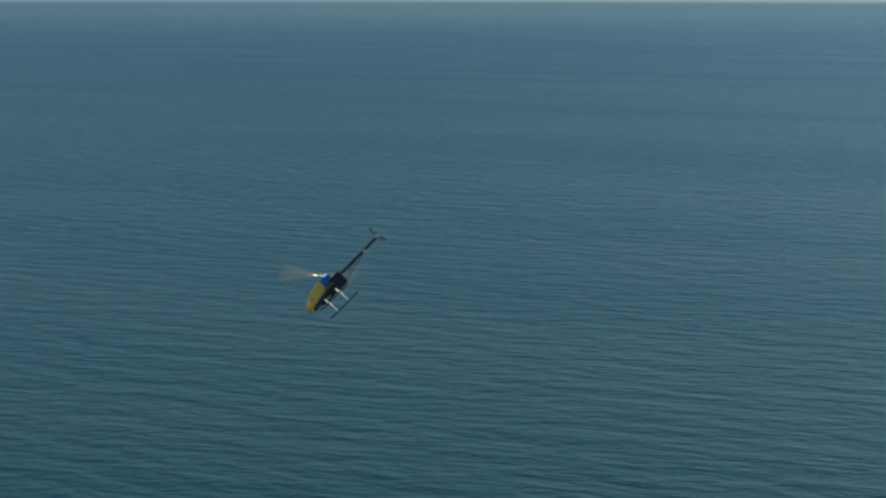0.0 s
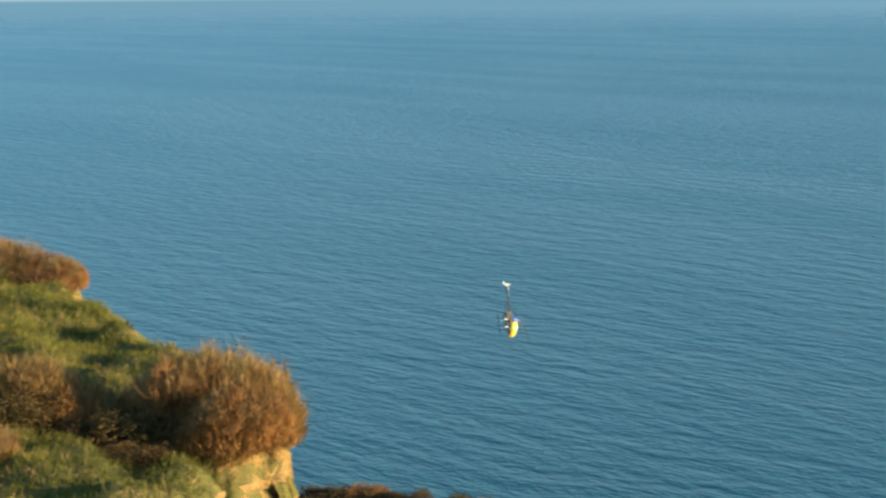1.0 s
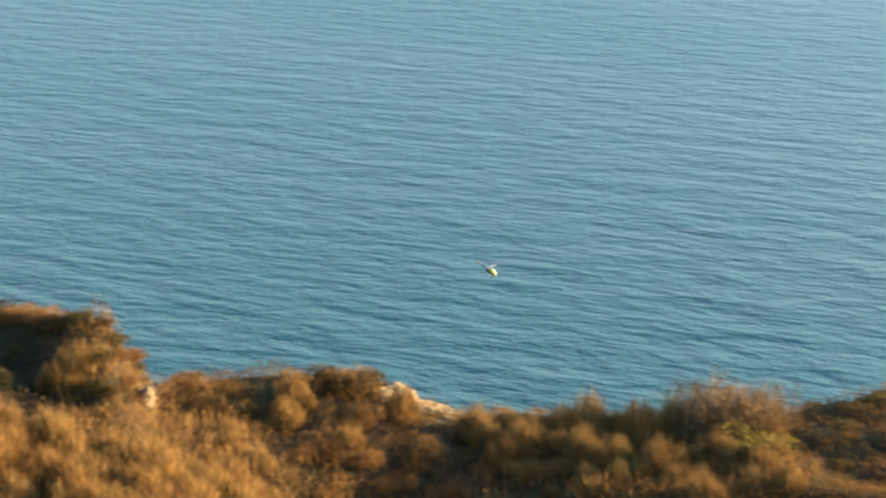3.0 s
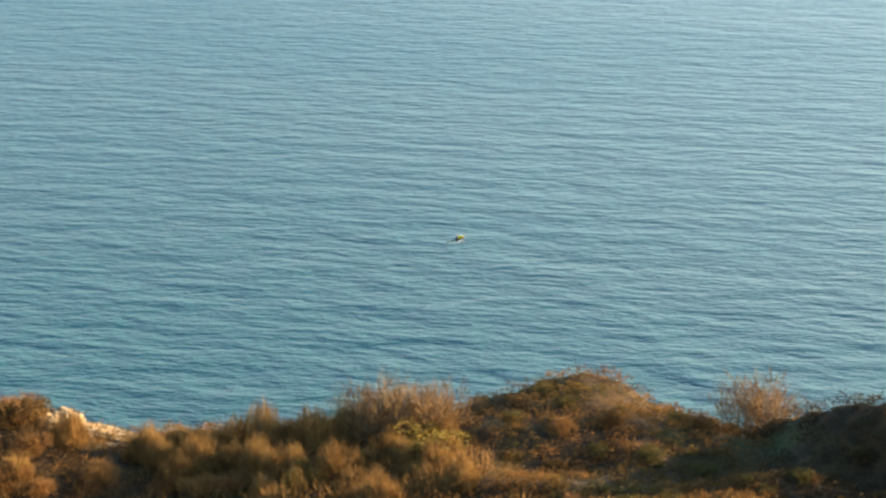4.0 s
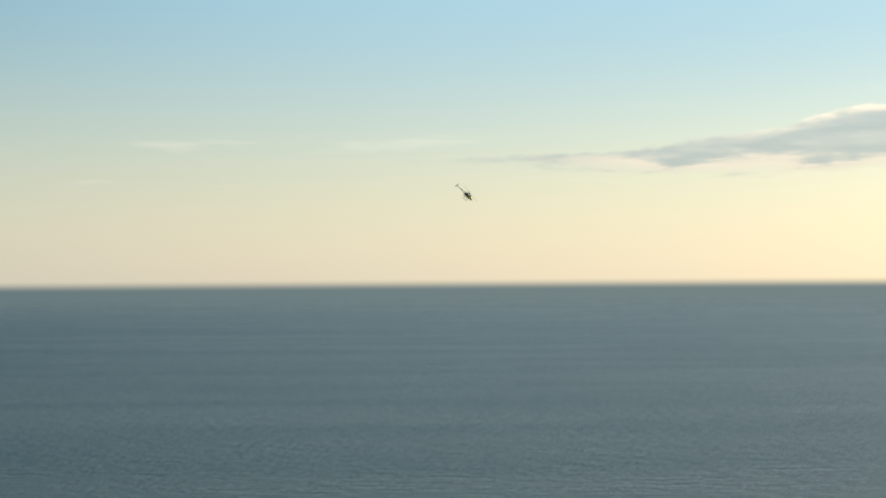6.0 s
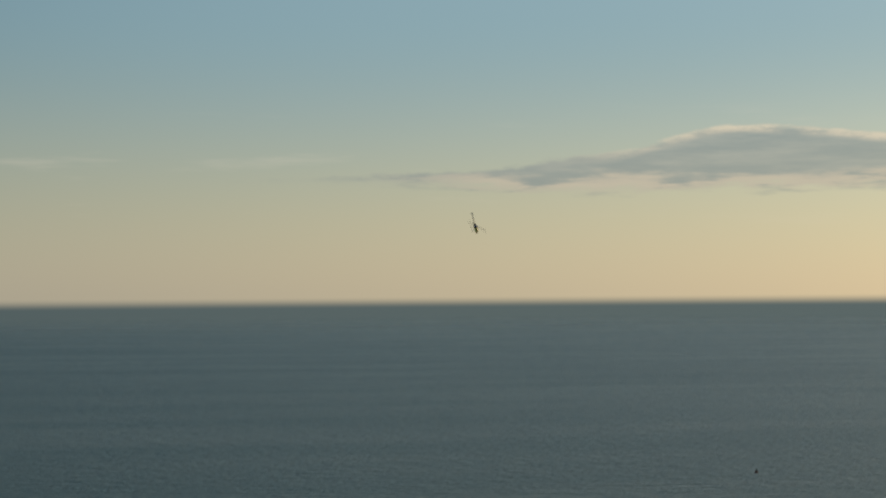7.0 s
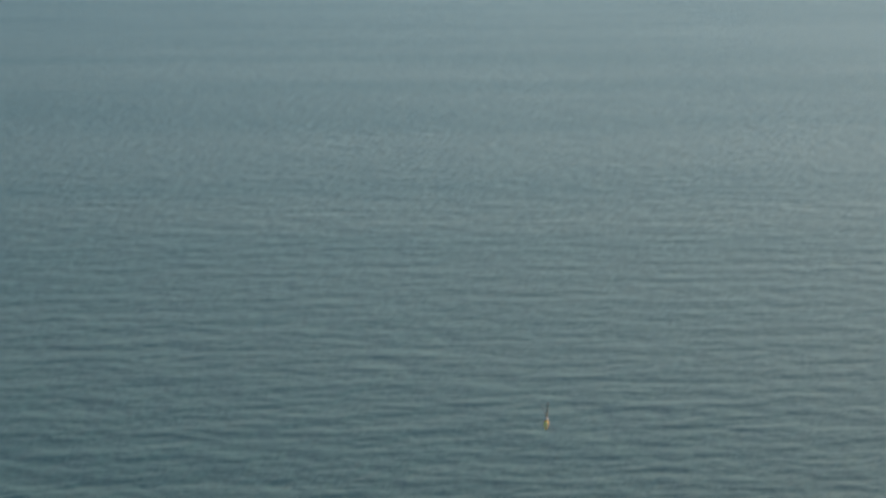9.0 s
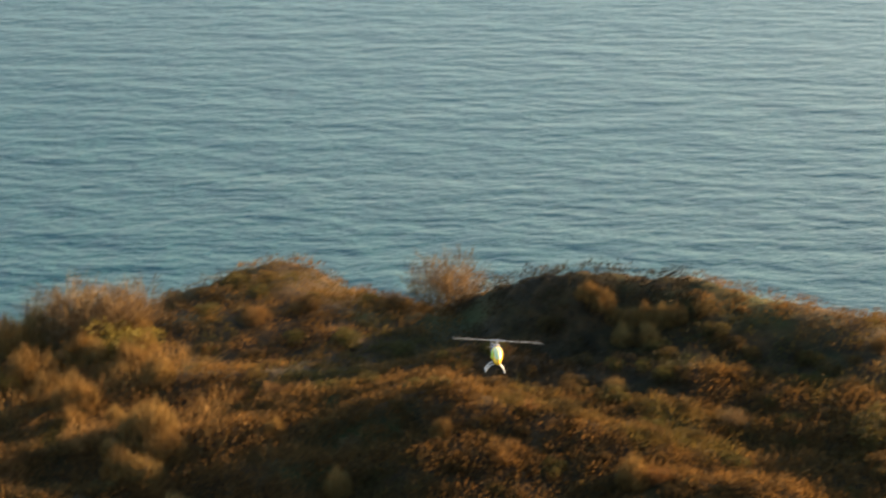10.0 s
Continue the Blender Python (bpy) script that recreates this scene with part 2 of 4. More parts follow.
def stone_material(name, mossy):
    m, n = material(name)
    p = n.add("ShaderNodeTexCoord").outputs["Object"]
    crag = n.noise(n.mapped(p, (1, 1, 2.2)), 2.2, 8, 0.7)
    moss = n.noise(p, 1.1, 5, 0.6)
    col = n.mix(n.span(crag, 0.36, 0.6), (0.20, 0.145, 0.078), (0.48, 0.385, 0.235))
    col = n.mix(n.math("MULTIPLY", n.span(moss, 0.5, 0.62), mossy), col, (0.085, 0.066, 0.024))
    bump = n.add("ShaderNodeBump", {"Strength": 1.0, "Distance": 0.4, "Height": crag}).outputs[0]
    s = n.add("ShaderNodeBsdfPrincipled", {"Base Color": col, "Roughness": 0.95, "Normal": bump, "Specular IOR Level": 0.2})
    finish(n, s.outputs[0])
    return m


STONE = stone_material("pale_sandstone", 0.8)
SCAR = stone_material("bare_sandstone", 0.15)

# ---- the sea ----


def mesh_from(name, verts, faces, mat, smooth=False):
    me = bpy.data.meshes.new(name)
    v, f = np.asarray(verts, dtype=np.float32), np.asarray(faces, dtype=np.int32)
    k = f.shape[1]
    me.vertices.add(len(v))
    me.vertices.foreach_set("co", v.ravel())
    me.loops.add(f.size)
    me.loops.foreach_set("vertex_index", f.ravel())
    me.polygons.add(len(f))
    me.polygons.foreach_set("loop_start", np.arange(0, f.size, k, dtype=np.int32))
    me.polygons.foreach_set("use_smooth", np.full(len(f), smooth))
    me.materials.append(mat)
    me.update(calc_edges=True)
    me.validate()
    return me


def grid_faces(nx, ny):
    i = np.arange(nx * ny).reshape(ny, nx)
    return np.stack([i[:-1, :-1], i[:-1, 1:], i[1:, 1:], i[1:, :-1]], -1).reshape(-1, 4)


def build_sea():
    r, a = np.meshgrid(np.concatenate([[0.01], np.geomspace(60, 7150, 30)]), np.radians(np.linspace(0, 360, 181)))
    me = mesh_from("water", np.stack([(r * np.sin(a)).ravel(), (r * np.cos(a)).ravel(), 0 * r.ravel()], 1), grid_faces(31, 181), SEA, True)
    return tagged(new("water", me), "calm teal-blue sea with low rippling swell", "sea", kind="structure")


sea = build_sea()

# ---- the land: headland, cliffs and heath below the camera ----
# heading, the skyline's tilt and its distance
CREST = [(-60, -15, 40), (-30, -15, 40), (-26, -16.3, 66), (-21, -16.2, 75), (-16.8, -16.3, 72), (-13.4, -16.9, 69.5), (-10.4, -17.5, 66.5), (-6.1, -17.9, 62.5),
         (-3.3, -18.6, 59.5), (-2.4, -19.9, 59), (-1.6, -20.95, 59), (-0.7, -20.6, 60), (3.4, -20.7, 60), (5.9, -20.8, 60), (8.2, -21.9, 60), (14, -21.9, 60), (19, -21.6, 62),
         (21.8, -20.8, 63), (22.9, -20.45, 64), (24.0, -20.2, 64), (25.1, -20.5, 64), (27, -21.3, 64), (29.5, -22.1, 63), (31.5, -21.3, 59), (34.3, -20.7, 57), (38.7, -20.9, 57),
         (44.5, -21.4, 58), (48.6, -22.5, 59), (60, -23.6, 66), (75, -20, 110), (85, -8, 400)]
BENCH = [(-60, 41), (-19, 39.2), (-8, 38.8), (-3, 38.3), (1, 37.0), (5, 36.2), (60, 36.0)]
BRINK = [(0, -13), (20, -11.8), (25, -13.2), (27, -14.5), (29, -15.9), (31, -17.6), (33, -18.7), (34.5, -20.0), (36, -20.4), (38, -22.3), (44, -25), (49.5, -26.7), (53.5, -28.5), (55.5, -28.5),
         (57.5, -27.9), (60, -28.5), (64, -31), (90, -45), (400, -75)]


def wave_noise(x, y, scale, seed, octaves=4):
    """Smooth value noise for arrays."""
    total, amp, norm = np.zeros_like(x), 1.0, 0.0
    for o in range(octaves):
        rng = np.random.RandomState(seed + o)
        table = rng.rand(256, 256)
        u, v = x * scale * 2 ** o + 57.3 * o, y * scale * 2 ** o + 23.1 * o
        i, j = np.floor(u).astype(int), np.floor(v).astype(int)
        fu, fv = u - i, v - j
        fu, fv = fu * fu * (3 - 2 * fu), fv * fv * (3 - 2 * fv)
        t = lambda p, q: table[p % 256, q % 256]
        total += amp * ((t(i, j) * (1 - fu) + t(i + 1, j) * fu) * (1 - fv) + (t(i, j + 1) * (1 - fu) + t(i + 1, j + 1) * fu) * fv - 0.5)
        norm += amp
        amp *= 0.5
    return total / norm * 2


def smooth(t):
    t = np.clip(t, 0, 1)
    return t * t * (3 - 2 * t)


def land_height(x, y):
    x, y = np.asarray(x, dtype=float), np.asarray(y, dtype=float)
    r, az = np.hypot(x, y), np.degrees(np.arctan2(x, y))
    jag = wave_noise(x, y, 0.25, 3)
    c = np.array(CREST)
    edge = np.interp(az, c[:, 0], c[:, 2]) + 1.0 * jag
    crest = 60 + np.interp(az, c[:, 0], c[:, 2]) * np.tan(np.radians(np.interp(az, c[:, 0], c[:, 1])))
    bn = np.array(BENCH)
    bench = np.interp(az, bn[:, 0], bn[:, 1])
    s = np.clip(0.5 * (r + y), 0, None)
    slope = 58.3 - 0.62 * s
    bench = bench + 1.15 * wave_noise(x, y, 0.12, 11, 3) * smooth((r - 38) / 6)
    for mid, wide, tall in ((53.2, 1.3, 0.60), (50.6, 0.9, 0.5), (48.2, 1.2, 0.7), (45.8, 1.0, 0.6)):
        line = mid + 1.6 * wave_noise(x, y, 0.06, 15, 2)
        bench = bench + tall * np.exp(-((r - line) / wide) ** 2) * smooth((az - 8) / 6) * np.clip(0.55 + 0.9 * wave_noise(x, y, 0.13, 17 + int(mid), 2), 0, 1.2)
    bench = bench - 1.3 * np.exp(-((az - 7.5) / 4.5) ** 2 - ((r - 51) / 3.2) ** 2) + 0.55 * np.exp(-((az + 6) / 7) ** 2 - ((r - 47.5) / 3) ** 2)
    bench = bench + 0.35 * smooth((az - 19) / 7) * smooth((41 - az) / 8) * smooth((r - 36) / 11) * smooth((56 - r) / 3)
    floor = np.logaddexp(slope / 0.8, bench / 0.8) * 0.8
    wide = 8 - 3.3 * smooth((-az - 2) / 4) - 3.4 * smooth((az - 18) / 4)
    rise = smooth((r - (edge - wide)) / wide)
    main = floor + (crest - floor) * rise + 0.4 * wave_noise(x, y, 0.33, 21, 3) * smooth((r - 38) / 6)
    over = np.clip(r - edge, 0, None)
    main = main - np.clip(over * 2.2 + 1.5 * np.clip(over, 0, 1) * np.abs(jag), 0, 75) * smooth(over / 0.8)
    # the grassy headland
    k = np.array(BRINK)
    out = (np.interp(r, k[:, 0], k[:, 1]) - az) * np.radians(1) * r + 0.5 * wave_noise(x, y, 0.7, 31, 3) + 0.3 + 0.9 * smooth((r - 37) / 5)
    top = np.maximum(slope, 51.05 + 0.30 * wave_noise(x, y, 0.2, 41, 3) + 0.50 * wave_noise(x, y, 0.6, 43, 3) + 0.36 * wave_noise(x, y, 1.0, 45, 2) + 0.03 * (r - 40) - 0.06 * np.clip(r - 44, 0, 20))
    near = smooth((32.2 - r) / 4)
    ledge = smooth((az + 25.0 + 6 * near) / (4.2 + 6 * near)) * (1 - smooth((r - 34.7 + 0.6 * wave_noise(x, y, 0.6, 33, 3)) / 0.6))
    top = top - 2.5 * ledge * smooth((r - 18) / 5)
    m = smooth(out / 1.1)
    drop = np.clip(-out, 0, 60) * 1.6
    side = np.maximum(main, top - 3.4 - drop)
    z = side + (top - side) * m
    z = np.where((az < -60), np.maximum(z, np.where(r < 60, slope, z)), z)
    # inland, behind the camera
    back = smooth((-y) / 20)
    z = z + (58.3 + 0.02 * np.clip(-y, 0, 400) - z) * back
    return np.maximum(z, -3.0)


def stretch(lo, hi, fine_lo, fine_hi, step, close):
    """Grid lines: coarse far off, fine where the camera looks, finest across the near cliff face."""
    inner = np.concatenate([np.arange(fine_lo, close[0], step), np.arange(close[0], close[1], 0.075), np.arange(close[1], fine_hi + step, step)])
    left = fine_lo - np.geomspace(step, fine_lo - lo, 40)[::-1]
    right = inner[-1] + np.geomspace(step, hi - fine_hi, 40)
    return np.concatenate([left, inner, right])


def build_land():
    xs, ys = stretch(-900, 900, -36, 56, 0.3, (-15.5, -10.0)), stretch(-700, 320, 10, 74, 0.3, (29.5, 35.0))
    x, y = np.meshgrid(xs, ys)
    z = land_height(x, y)
    # craggy rock where it is steep
    gx, gy = np.gradient(z, xs, axis=1), np.gradient(z, ys, axis=0)
    steep = smooth((np.hypot(gx, gy) - 0.9) / 1.0)
    ridged = lambda u, v, f, k: 1 - 2 * np.abs(wave_noise(u, v, f, k, 5))
    x2 = x + steep * (0.35 * wave_noise(x + z, y - z, 0.8, 51, 5) + 0.22 * ridged(y + 0.4 * x, z * 1.8, 1.1, 55))
    y2 = y + steep * (0.35 * wave_noise(y - z, x + z, 0.8, 61, 5) - 0.25 * ridged(x - 0.3 * y, z * 1.8, 1.1, 65))
    me = mesh_from("ground", np.stack([x2.ravel(), y2.ravel(), z.ravel()], 1), grid_faces(len(xs), len(ys)), GROUND, True)
    return tagged(new("ground", me), "heath-covered coastal slope with sandstone cliffs", "ground", kind="structure")


land = build_land()


def part(name, bm, mat, parent, label=""):
    me = bpy.data.meshes.new(name)
    bm.to_mesh(me)
    bm.free()
    me.materials.append(mat)
    ob = new(name, me)
    ob.parent = parent
    return tagged(ob, label)


def piece(name, me, parent, label=""):
    ob = new(name, me)
    ob.parent = parent
    return tagged(ob, label)


# ---- plants ----
def quads(centre, along, across):
    """One small four-cornered leaf for each centre."""
    v = np.stack([centre - along - across * 0.4, centre - along * 0.1 + across, centre + along, centre - along * 0.1 - across], 1)
    n = len(centre)
    return v.reshape(-1, 3), np.arange(4 * n).reshape(n, 4)


def unit(v):
    return v / np.maximum(np.linalg.norm(v, axis=-1, keepdims=True), 1e-6)


def leafy_crown(rng, radius, height, count, leaf, lumps=9):
    """Leaves on the shells of a few lumps that make an uneven dome."""
    a, q = rng.rand(lumps) * 6.283, np.sqrt(rng.rand(lumps)) * 0.62
    cen = np.stack([np.cos(a) * q * radius, np.sin(a) * q * radius, height * (0.28 + 0.42 * rng.rand(lumps) * (1 - 0.5 * q))], 1)
    rad = radius * (0.30 + 0.22 * rng.rand(lumps))
    pick = rng.randint(0, lumps, count)
    way = unit(rng.randn(count, 3) + [0, 0, 0.35])
    c = cen[pick] + way * (rad[pick] * (0.72 + 0.42 * rng.rand(count)))[:, None] * [1, 1, height / radius * 0.9]
    c[:, 2] = np.abs(c[:, 2])
    along = unit(way + 0.9 * rng.randn(count, 3)) * (leaf * (0.6 + 0.8 * rng.rand(count)))[:, None]
    across = unit(np.cross(along, rng.randn(count, 3))) * (leaf * (0.15 + 0.2 * rng.rand(count)))[:, None]
    return quads(c, along, across)


def strokes(base, tip, width, rng):
    """A slender tapering twig from base to tip."""
    side = unit(np.cross(tip - base, rng.randn(len(base), 3))) * (np.asarray(width) * 0.5).reshape(-1, 1)
    mid = base * 0.45 + tip * 0.55 + rng.randn(len(base), 3) * 0.04 * np.linalg.norm(tip - base, axis=1, keepdims=True)
    v = np.stack([base - side, base + side, mid + side * 0.65, mid - side * 0.65, tip + side * 0.12, tip - side * 0.12], 1)
    n = len(base)
    i = np.arange(n)[:, None] * 6
    f = np.concatenate([i + [[0, 1, 2, 3]], i + [[3, 2, 4, 5]]])
    return v.reshape(-1, 3), f


def twig_crown(rng, radius, height, stems, thick, haze=900):
    """Bare stems under a lumpy domed outline, filled with a haze of fine twigs."""
    lumps = 7
    la, lq = rng.rand(lumps) * 6.283, np.sqrt(rng.rand(lumps)) * 0.6
    cen = np.stack([np.cos(la) * lq * radius, np.sin(la) * lq * radius, height * (0.45 + 0.25 * rng.rand(lumps) * (1.2 - lq))], 1)
    rad = np.stack([radius * (0.34 + 0.2 * rng.rand(lumps))] * 2 + [height * (0.28 + 0.14 * rng.rand(lumps))], 1)
    pick = rng.randint(0, lumps, stems)
    way = unit(rng.randn(stems, 3) + [0, 0, 0.6])
    tip = cen[pick] + way * rad[pick]
    base = tip * [0.45, 0.45, 0] + rng.randn(stems, 3) * [0.12, 0.12, 0] * radius + [0, 0, -0.1]
    parts = [strokes(base, tip, thick * (0.7 + 0.6 * rng.rand(stems)), rng)]
    pick = rng.randint(0, lumps, haze)
    way = unit(rng.randn(haze, 3) + [0, 0, 0.3])
    b = cen[pick] + way * rad[pick] * (0.55 + 0.4 * rng.rand(haze, 1))
    b[:, 2] = np.abs(b[:, 2]) * (0.35 + 0.65 * rng.rand(haze))
    go = unit(way * [0.8, 0.8, 0.5] + rng.randn(haze, 3) * 0.35 + [0, 0, 0.75])
    parts.append(strokes(b, b + go * (0.16 + 0.22 * rng.rand(haze, 1)), thick * (0.5 + 0.5 * rng.rand(haze)), rng))
    n = len(parts[0][0])
    return np.concatenate([parts[0][0], parts[1][0]]), np.concatenate([parts[0][1], parts[1][1] + n])


def brush(rng, radius, height, count, thick, top_share=0.0, dome=0.40, power=5):
    """Dense upright stalks over a round patch, with an uneven domed top; top_share keeps to the upper part."""
    a, q = rng.rand(count) * 6.283, np.sqrt(rng.rand(count))
    x, y = np.cos(a) * q * radius, np.sin(a) * q * radius
    local = height * (1 - dome * q ** power) * (0.86 + 0.55 * wave_noise(x + rng.rand() * 90, y, 1.9, 3, 4))
    start = local * (top_share + (0.92 - top_share) * rng.rand(count) ** 0.8)
    go = unit(np.stack([x, y, 0 * x], 1) / radius * (0.04 + 0.22 * q[:, None]) + rng.randn(count, 3) * 0.28 + [0, 0, 0.9])
    base = np.stack([x, y, start - 0.1], 1)
    return strokes(base, base + go * (0.15 + 0.20 * rng.rand(count, 1) + 0.22 * rng.rand(count, 1) ** 5), thick * (0.6 + 0.8 * rng.rand(count)), rng)


def wands(rng, radius, height, count, thick):
    """A plume of upright twigs: fine wands under a tall rounded outline, thinning out at the tips."""
    a, q = rng.rand(count) * 6.283, rng.rand(count) ** 0.55
    x, y = np.cos(a) * q * radius, np.sin(a) * q * radius
    lump = wave_noise(x + rng.rand() * 90, y + rng.rand() * 90, 1.3, 5, 3)
    local = height * (1 - 0.60 * q ** 2.2) * (0.90 + 0.45 * lump) * (0.78 + 0.30 * rng.rand(count))
    long = 0.30 + 0.55 * rng.rand(count)
    start = np.clip(local - long, 0, None) * rng.rand(count) ** 0.45
    spread = 0.82 + 0.30 * start / height
    go = unit(np.stack([x, y, 0 * x], 1) / radius * (0.08 + 0.22 * q[:, None]) + rng.randn(count, 3) * 0.12 + [0, 0, 0.95])
    base = np.stack([x * spread, y * spread, start - 0.1], 1)
    reach = long * (0.8 + 0.35 * rng.rand(count) ** 3)
    return strokes(base, base + go * reach[:, None], thick * (0.5 + 0.8 * rng.rand(count)), rng)


def stem_mesh(rng, radius, height, mat):
    """One crooked, tapering woody stem."""
    bm = bmesh.new()
    rings = []
    for j in range(5):
        w, c = 0.05 * (1 - j * 0.2), rng.randn(2) * 0.04 * j
        rings.append([bm.verts.new((c[0] + math.cos(k * 1.047) * w, c[1] + math.sin(k * 1.047) * w, -0.15 + height * 0.19 * j)) for k in range(6)])
    for a, b in zip(rings, rings[1:]):
        for k in range(6):
            bm.faces.new((a[k], a[(k + 1) % 6], b[(k + 1) % 6], b[k]))
    bm.faces.new(rings[-1])
    me = bpy.data.meshes.new("stem")
    bm.to_mesh(me)
    bm.free()
    me.materials.append(mat)
    return me


def build_plant(name, label, category, group, crown, stems, crown_name="crown"):
    top = new(name)
    tagged(top, label, category, group)
    piece("stem", stems, top)
    piece(crown_name, crown, top)
    return top


def ground_z(x, y):
    return float(land_height(np.array([x]), np.array([y]))[0])


def at(heading, distance):
    return math.sin(radians(heading)) * distance, math.cos(radians(heading)) * distance


def settle(ob, heading, distance, size, turn, tilt=0.0):
    x, y = at(heading, distance)
    ob.matrix_basis = pose(x, y, ground_z(x, y) - 0.05, tilt, 0, turn) @ Matrix.Diagonal((size, size, size, 1))
    return ob


rng = np.random.RandomState(7)
KINDS = {}


def kind(key, name, label, category, group, variants, make, wood=BARK):
    KINDS[key] = []
    for i in range(variants):
        crown, r, h = make(i)
        ob = build_plant(name, label, category, group, crown, stem_mesh(rng, r, h, wood))
        KINDS[key].append([ob, False])


def crown_leaves(radius, height, count, leaf, mat):
    return lambda i: (mesh_from("crown", *leafy_crown(rng, radius, height, count, leaf), mat), radius, height)


def crown_twigs(radius, height, stems, thick, mat, haze):
    return lambda i: (mesh_from("crown", *twig_crown(rng, radius, height, stems, thick, haze), mat), radius, height)


def plant(key, heading, distance, size=1.0):
    slot = KINDS[key][rng.randint(len(KINDS[key]))]
    if slot[1]:
        ob = copy_thing(slot[0], Matrix())
    else:
        ob, slot[1] = slot[0], True
    settle(ob, heading, distance, size, rng.rand() * 360)
    return ob


kind("gorse", "gorse_bush", "dark olive-brown gorse bush on the heath", "bush", "gorse bushes on the heath", 4, crown_leaves(1.0, 0.95, 2500, 0.058, GORSE))
kind("thicket", "willow_thicket", "bare ochre-brown thicket of upright twigs", "shrub", "bare thickets on the slope", 4, lambda i: (mesh_from("crown", *wands(rng, 0.75 + 0.14 * i, 1.7 + 0.1 * i, 1800 + 150 * i, 0.022), TWIGS), 0.8, 1.6))
kind("rust", "rusty_shrub", "rust-brown leafless shrub on the cliff top", "shrub", "rusty shrubs", 3, crown_twigs(1.4, 0.95, 120, 0.028, RUST, 1350))
kind("yellow", "yellowing_bush", "bush with yellow-green leaves among brown shrubs", "bush", "yellowing bushes", 2, crown_leaves(1.1, 1.3, 1600, 0.075, YELLOW))
kind("clump", "bramble_clump", "dense rust-brown bramble clump on the cliff brink", "shrub", "brambles on the headland", 3, lambda i: (mesh_from("crown", *brush(rng, 1.15, 1.5, 5000, 0.026), BRAMBLE), 1.0, 1.2))
for slot in KINDS["clump"]:
    piece("dry_top", mesh_from("dry_top", *brush(rng, 1.1, 1.55, 1500, 0.016, 0.72), STRAW), slot[0], "straw-coloured dry stalks on top")
kind("pale", "pale_bare_tree", "small pale leafless tree behind the heath ridge", "tree", "bare trees", 1, crown_twigs(1.5, 1.8, 150, 0.024, PALE, 2200))


def face_distance(heading, z):
    """How far off the cliff face stands at that heading and height."""
    d = np.arange(30.0, 36.0, 0.05)
    above = land_height(math.sin(radians(heading)) * d, math.cos(radians(heading)) * d) > z
    return float(d[np.argmax(above)]) if above.any() else 35.0


def plant_all():
    # hedge and shrubs on the headland's brink
    for h, d, s in ((-22.1, 36.1, 0.88), (-22.7, 36.6, 1.02), (-23.6, 36.6, 0.94), (-22.2, 35.4, 0.75), (-23.1, 35.3, 0.75), (-21.9, 35.6, 0.65), (-24.0, 35.4, 0.55), (-21.9, 35.9, 0.60), 
                    (-24.4, 36.5, 0.95), (-25.5, 36.7, 0.85), (-26.7, 36.9, 0.8), (-27.9, 37.0, 0.78), (-29.1, 37.2, 0.8), (-30.3, 37.4, 0.8), (-31.6, 37.8, 0.8), (-30.6, 34.4, 0.5)):
        plant("clump", h, d, s)
    for h, z, s in ((-23.1, 50.2, 0.50), (-22.6, 50.3, 0.55)):
        plant("clump", h, face_distance(h, z) + 0.15, s)
    for h, d, s in ((-25.2, 34.7, 0.45), (-25.9, 34.6, 0.50), (-26.6, 34.7, 0.45), (-24.5, 35.5, 0.75), (-25.4, 35.6, 0.8), (-26.3, 35.7, 0.8), (-27.2, 35.9, 0.8), (-28.2, 36.0, 0.75), (-29.2, 36.1, 0.8), (-30.2, 36.3, 0.75), (-31.2, 36.6, 0.8), (-21.3, 34.9, 0.3)):
        plant("gorse", h, d, s)
    for h, d, s in ((-28.0, 56.9, 0.60), (-28.6, 57.3, 0.75), (-29.4, 57.7, 0.85), (-30.2, 58.4, 0.95), (-31.2, 60.2, 1.1), (-31.9, 60.8, 1.5), (-32.7, 61.0, 1.7), (-33.6, 61.0, 1.7)):
        plant("clump", h, d, s)
    for h, d, s in ((-28.3, 56.6, 0.85), (-29.2, 57.4, 0.8), (-30.2, 58.0, 1.0), (-31.2, 58.5, 1.2), (-32.4, 59, 1.2)):
        plant("rust", h, d, s)
    for h, d, s in ((-30.6, 55.5, 0.8), (-29.6, 56.0, 0.6), (-32.0, 57.0, 0.8)):
        plant("gorse", h, d, s)
    # crest of the dark ridge
    for i in range(46):
        h = -20.5 + 18.5 * (i + rng.rand()) / 46
        plant("gorse" if rng.rand() < 0.75 else "rust", h, np.interp(h, [-21, -13.4, -3], [74, 68.5, 58]) + rng.rand() * 0.8, 0.4 + 0.35 * rng.rand())
    # the ridge's end
    for h, d, s in ((-4.3, 56.6, 0.50), (-3.8, 57.2, 0.45), (-3.3, 56.6, 0.50), (-2.9, 57.4, 0.40), (-3.6, 55.4, 0.50), (-2.6, 56.4, 0.40), (-2.3, 57.6, 0.32), (-3.0, 55.2, 0.45)):
        plant("gorse" if s > 0.42 else "rust", h, d, s)
    # its shaded face
    for i in range(18):
        plant("gorse", -19 + 17 * rng.rand(), 54 + 7 * rng.rand(), 0.4 + 0.4 * rng.rand())
    for h, d, s in ((-8.0, 55.5, 0.35), (-6.6, 56.4, 0.36), (-4.9, 56.4, 0.70), (-4.4, 56.5, 0.75), (-3.9, 56.7, 0.6), (-17.4, 56.3, 1.1), (-15.6, 49, 0.6)):
        plant("pale" if s == 1.1 else "thicket", h, d, s)
    # sunlit thickets in front
    for i in range(120):
        h = -16 + 18 * rng.rand()
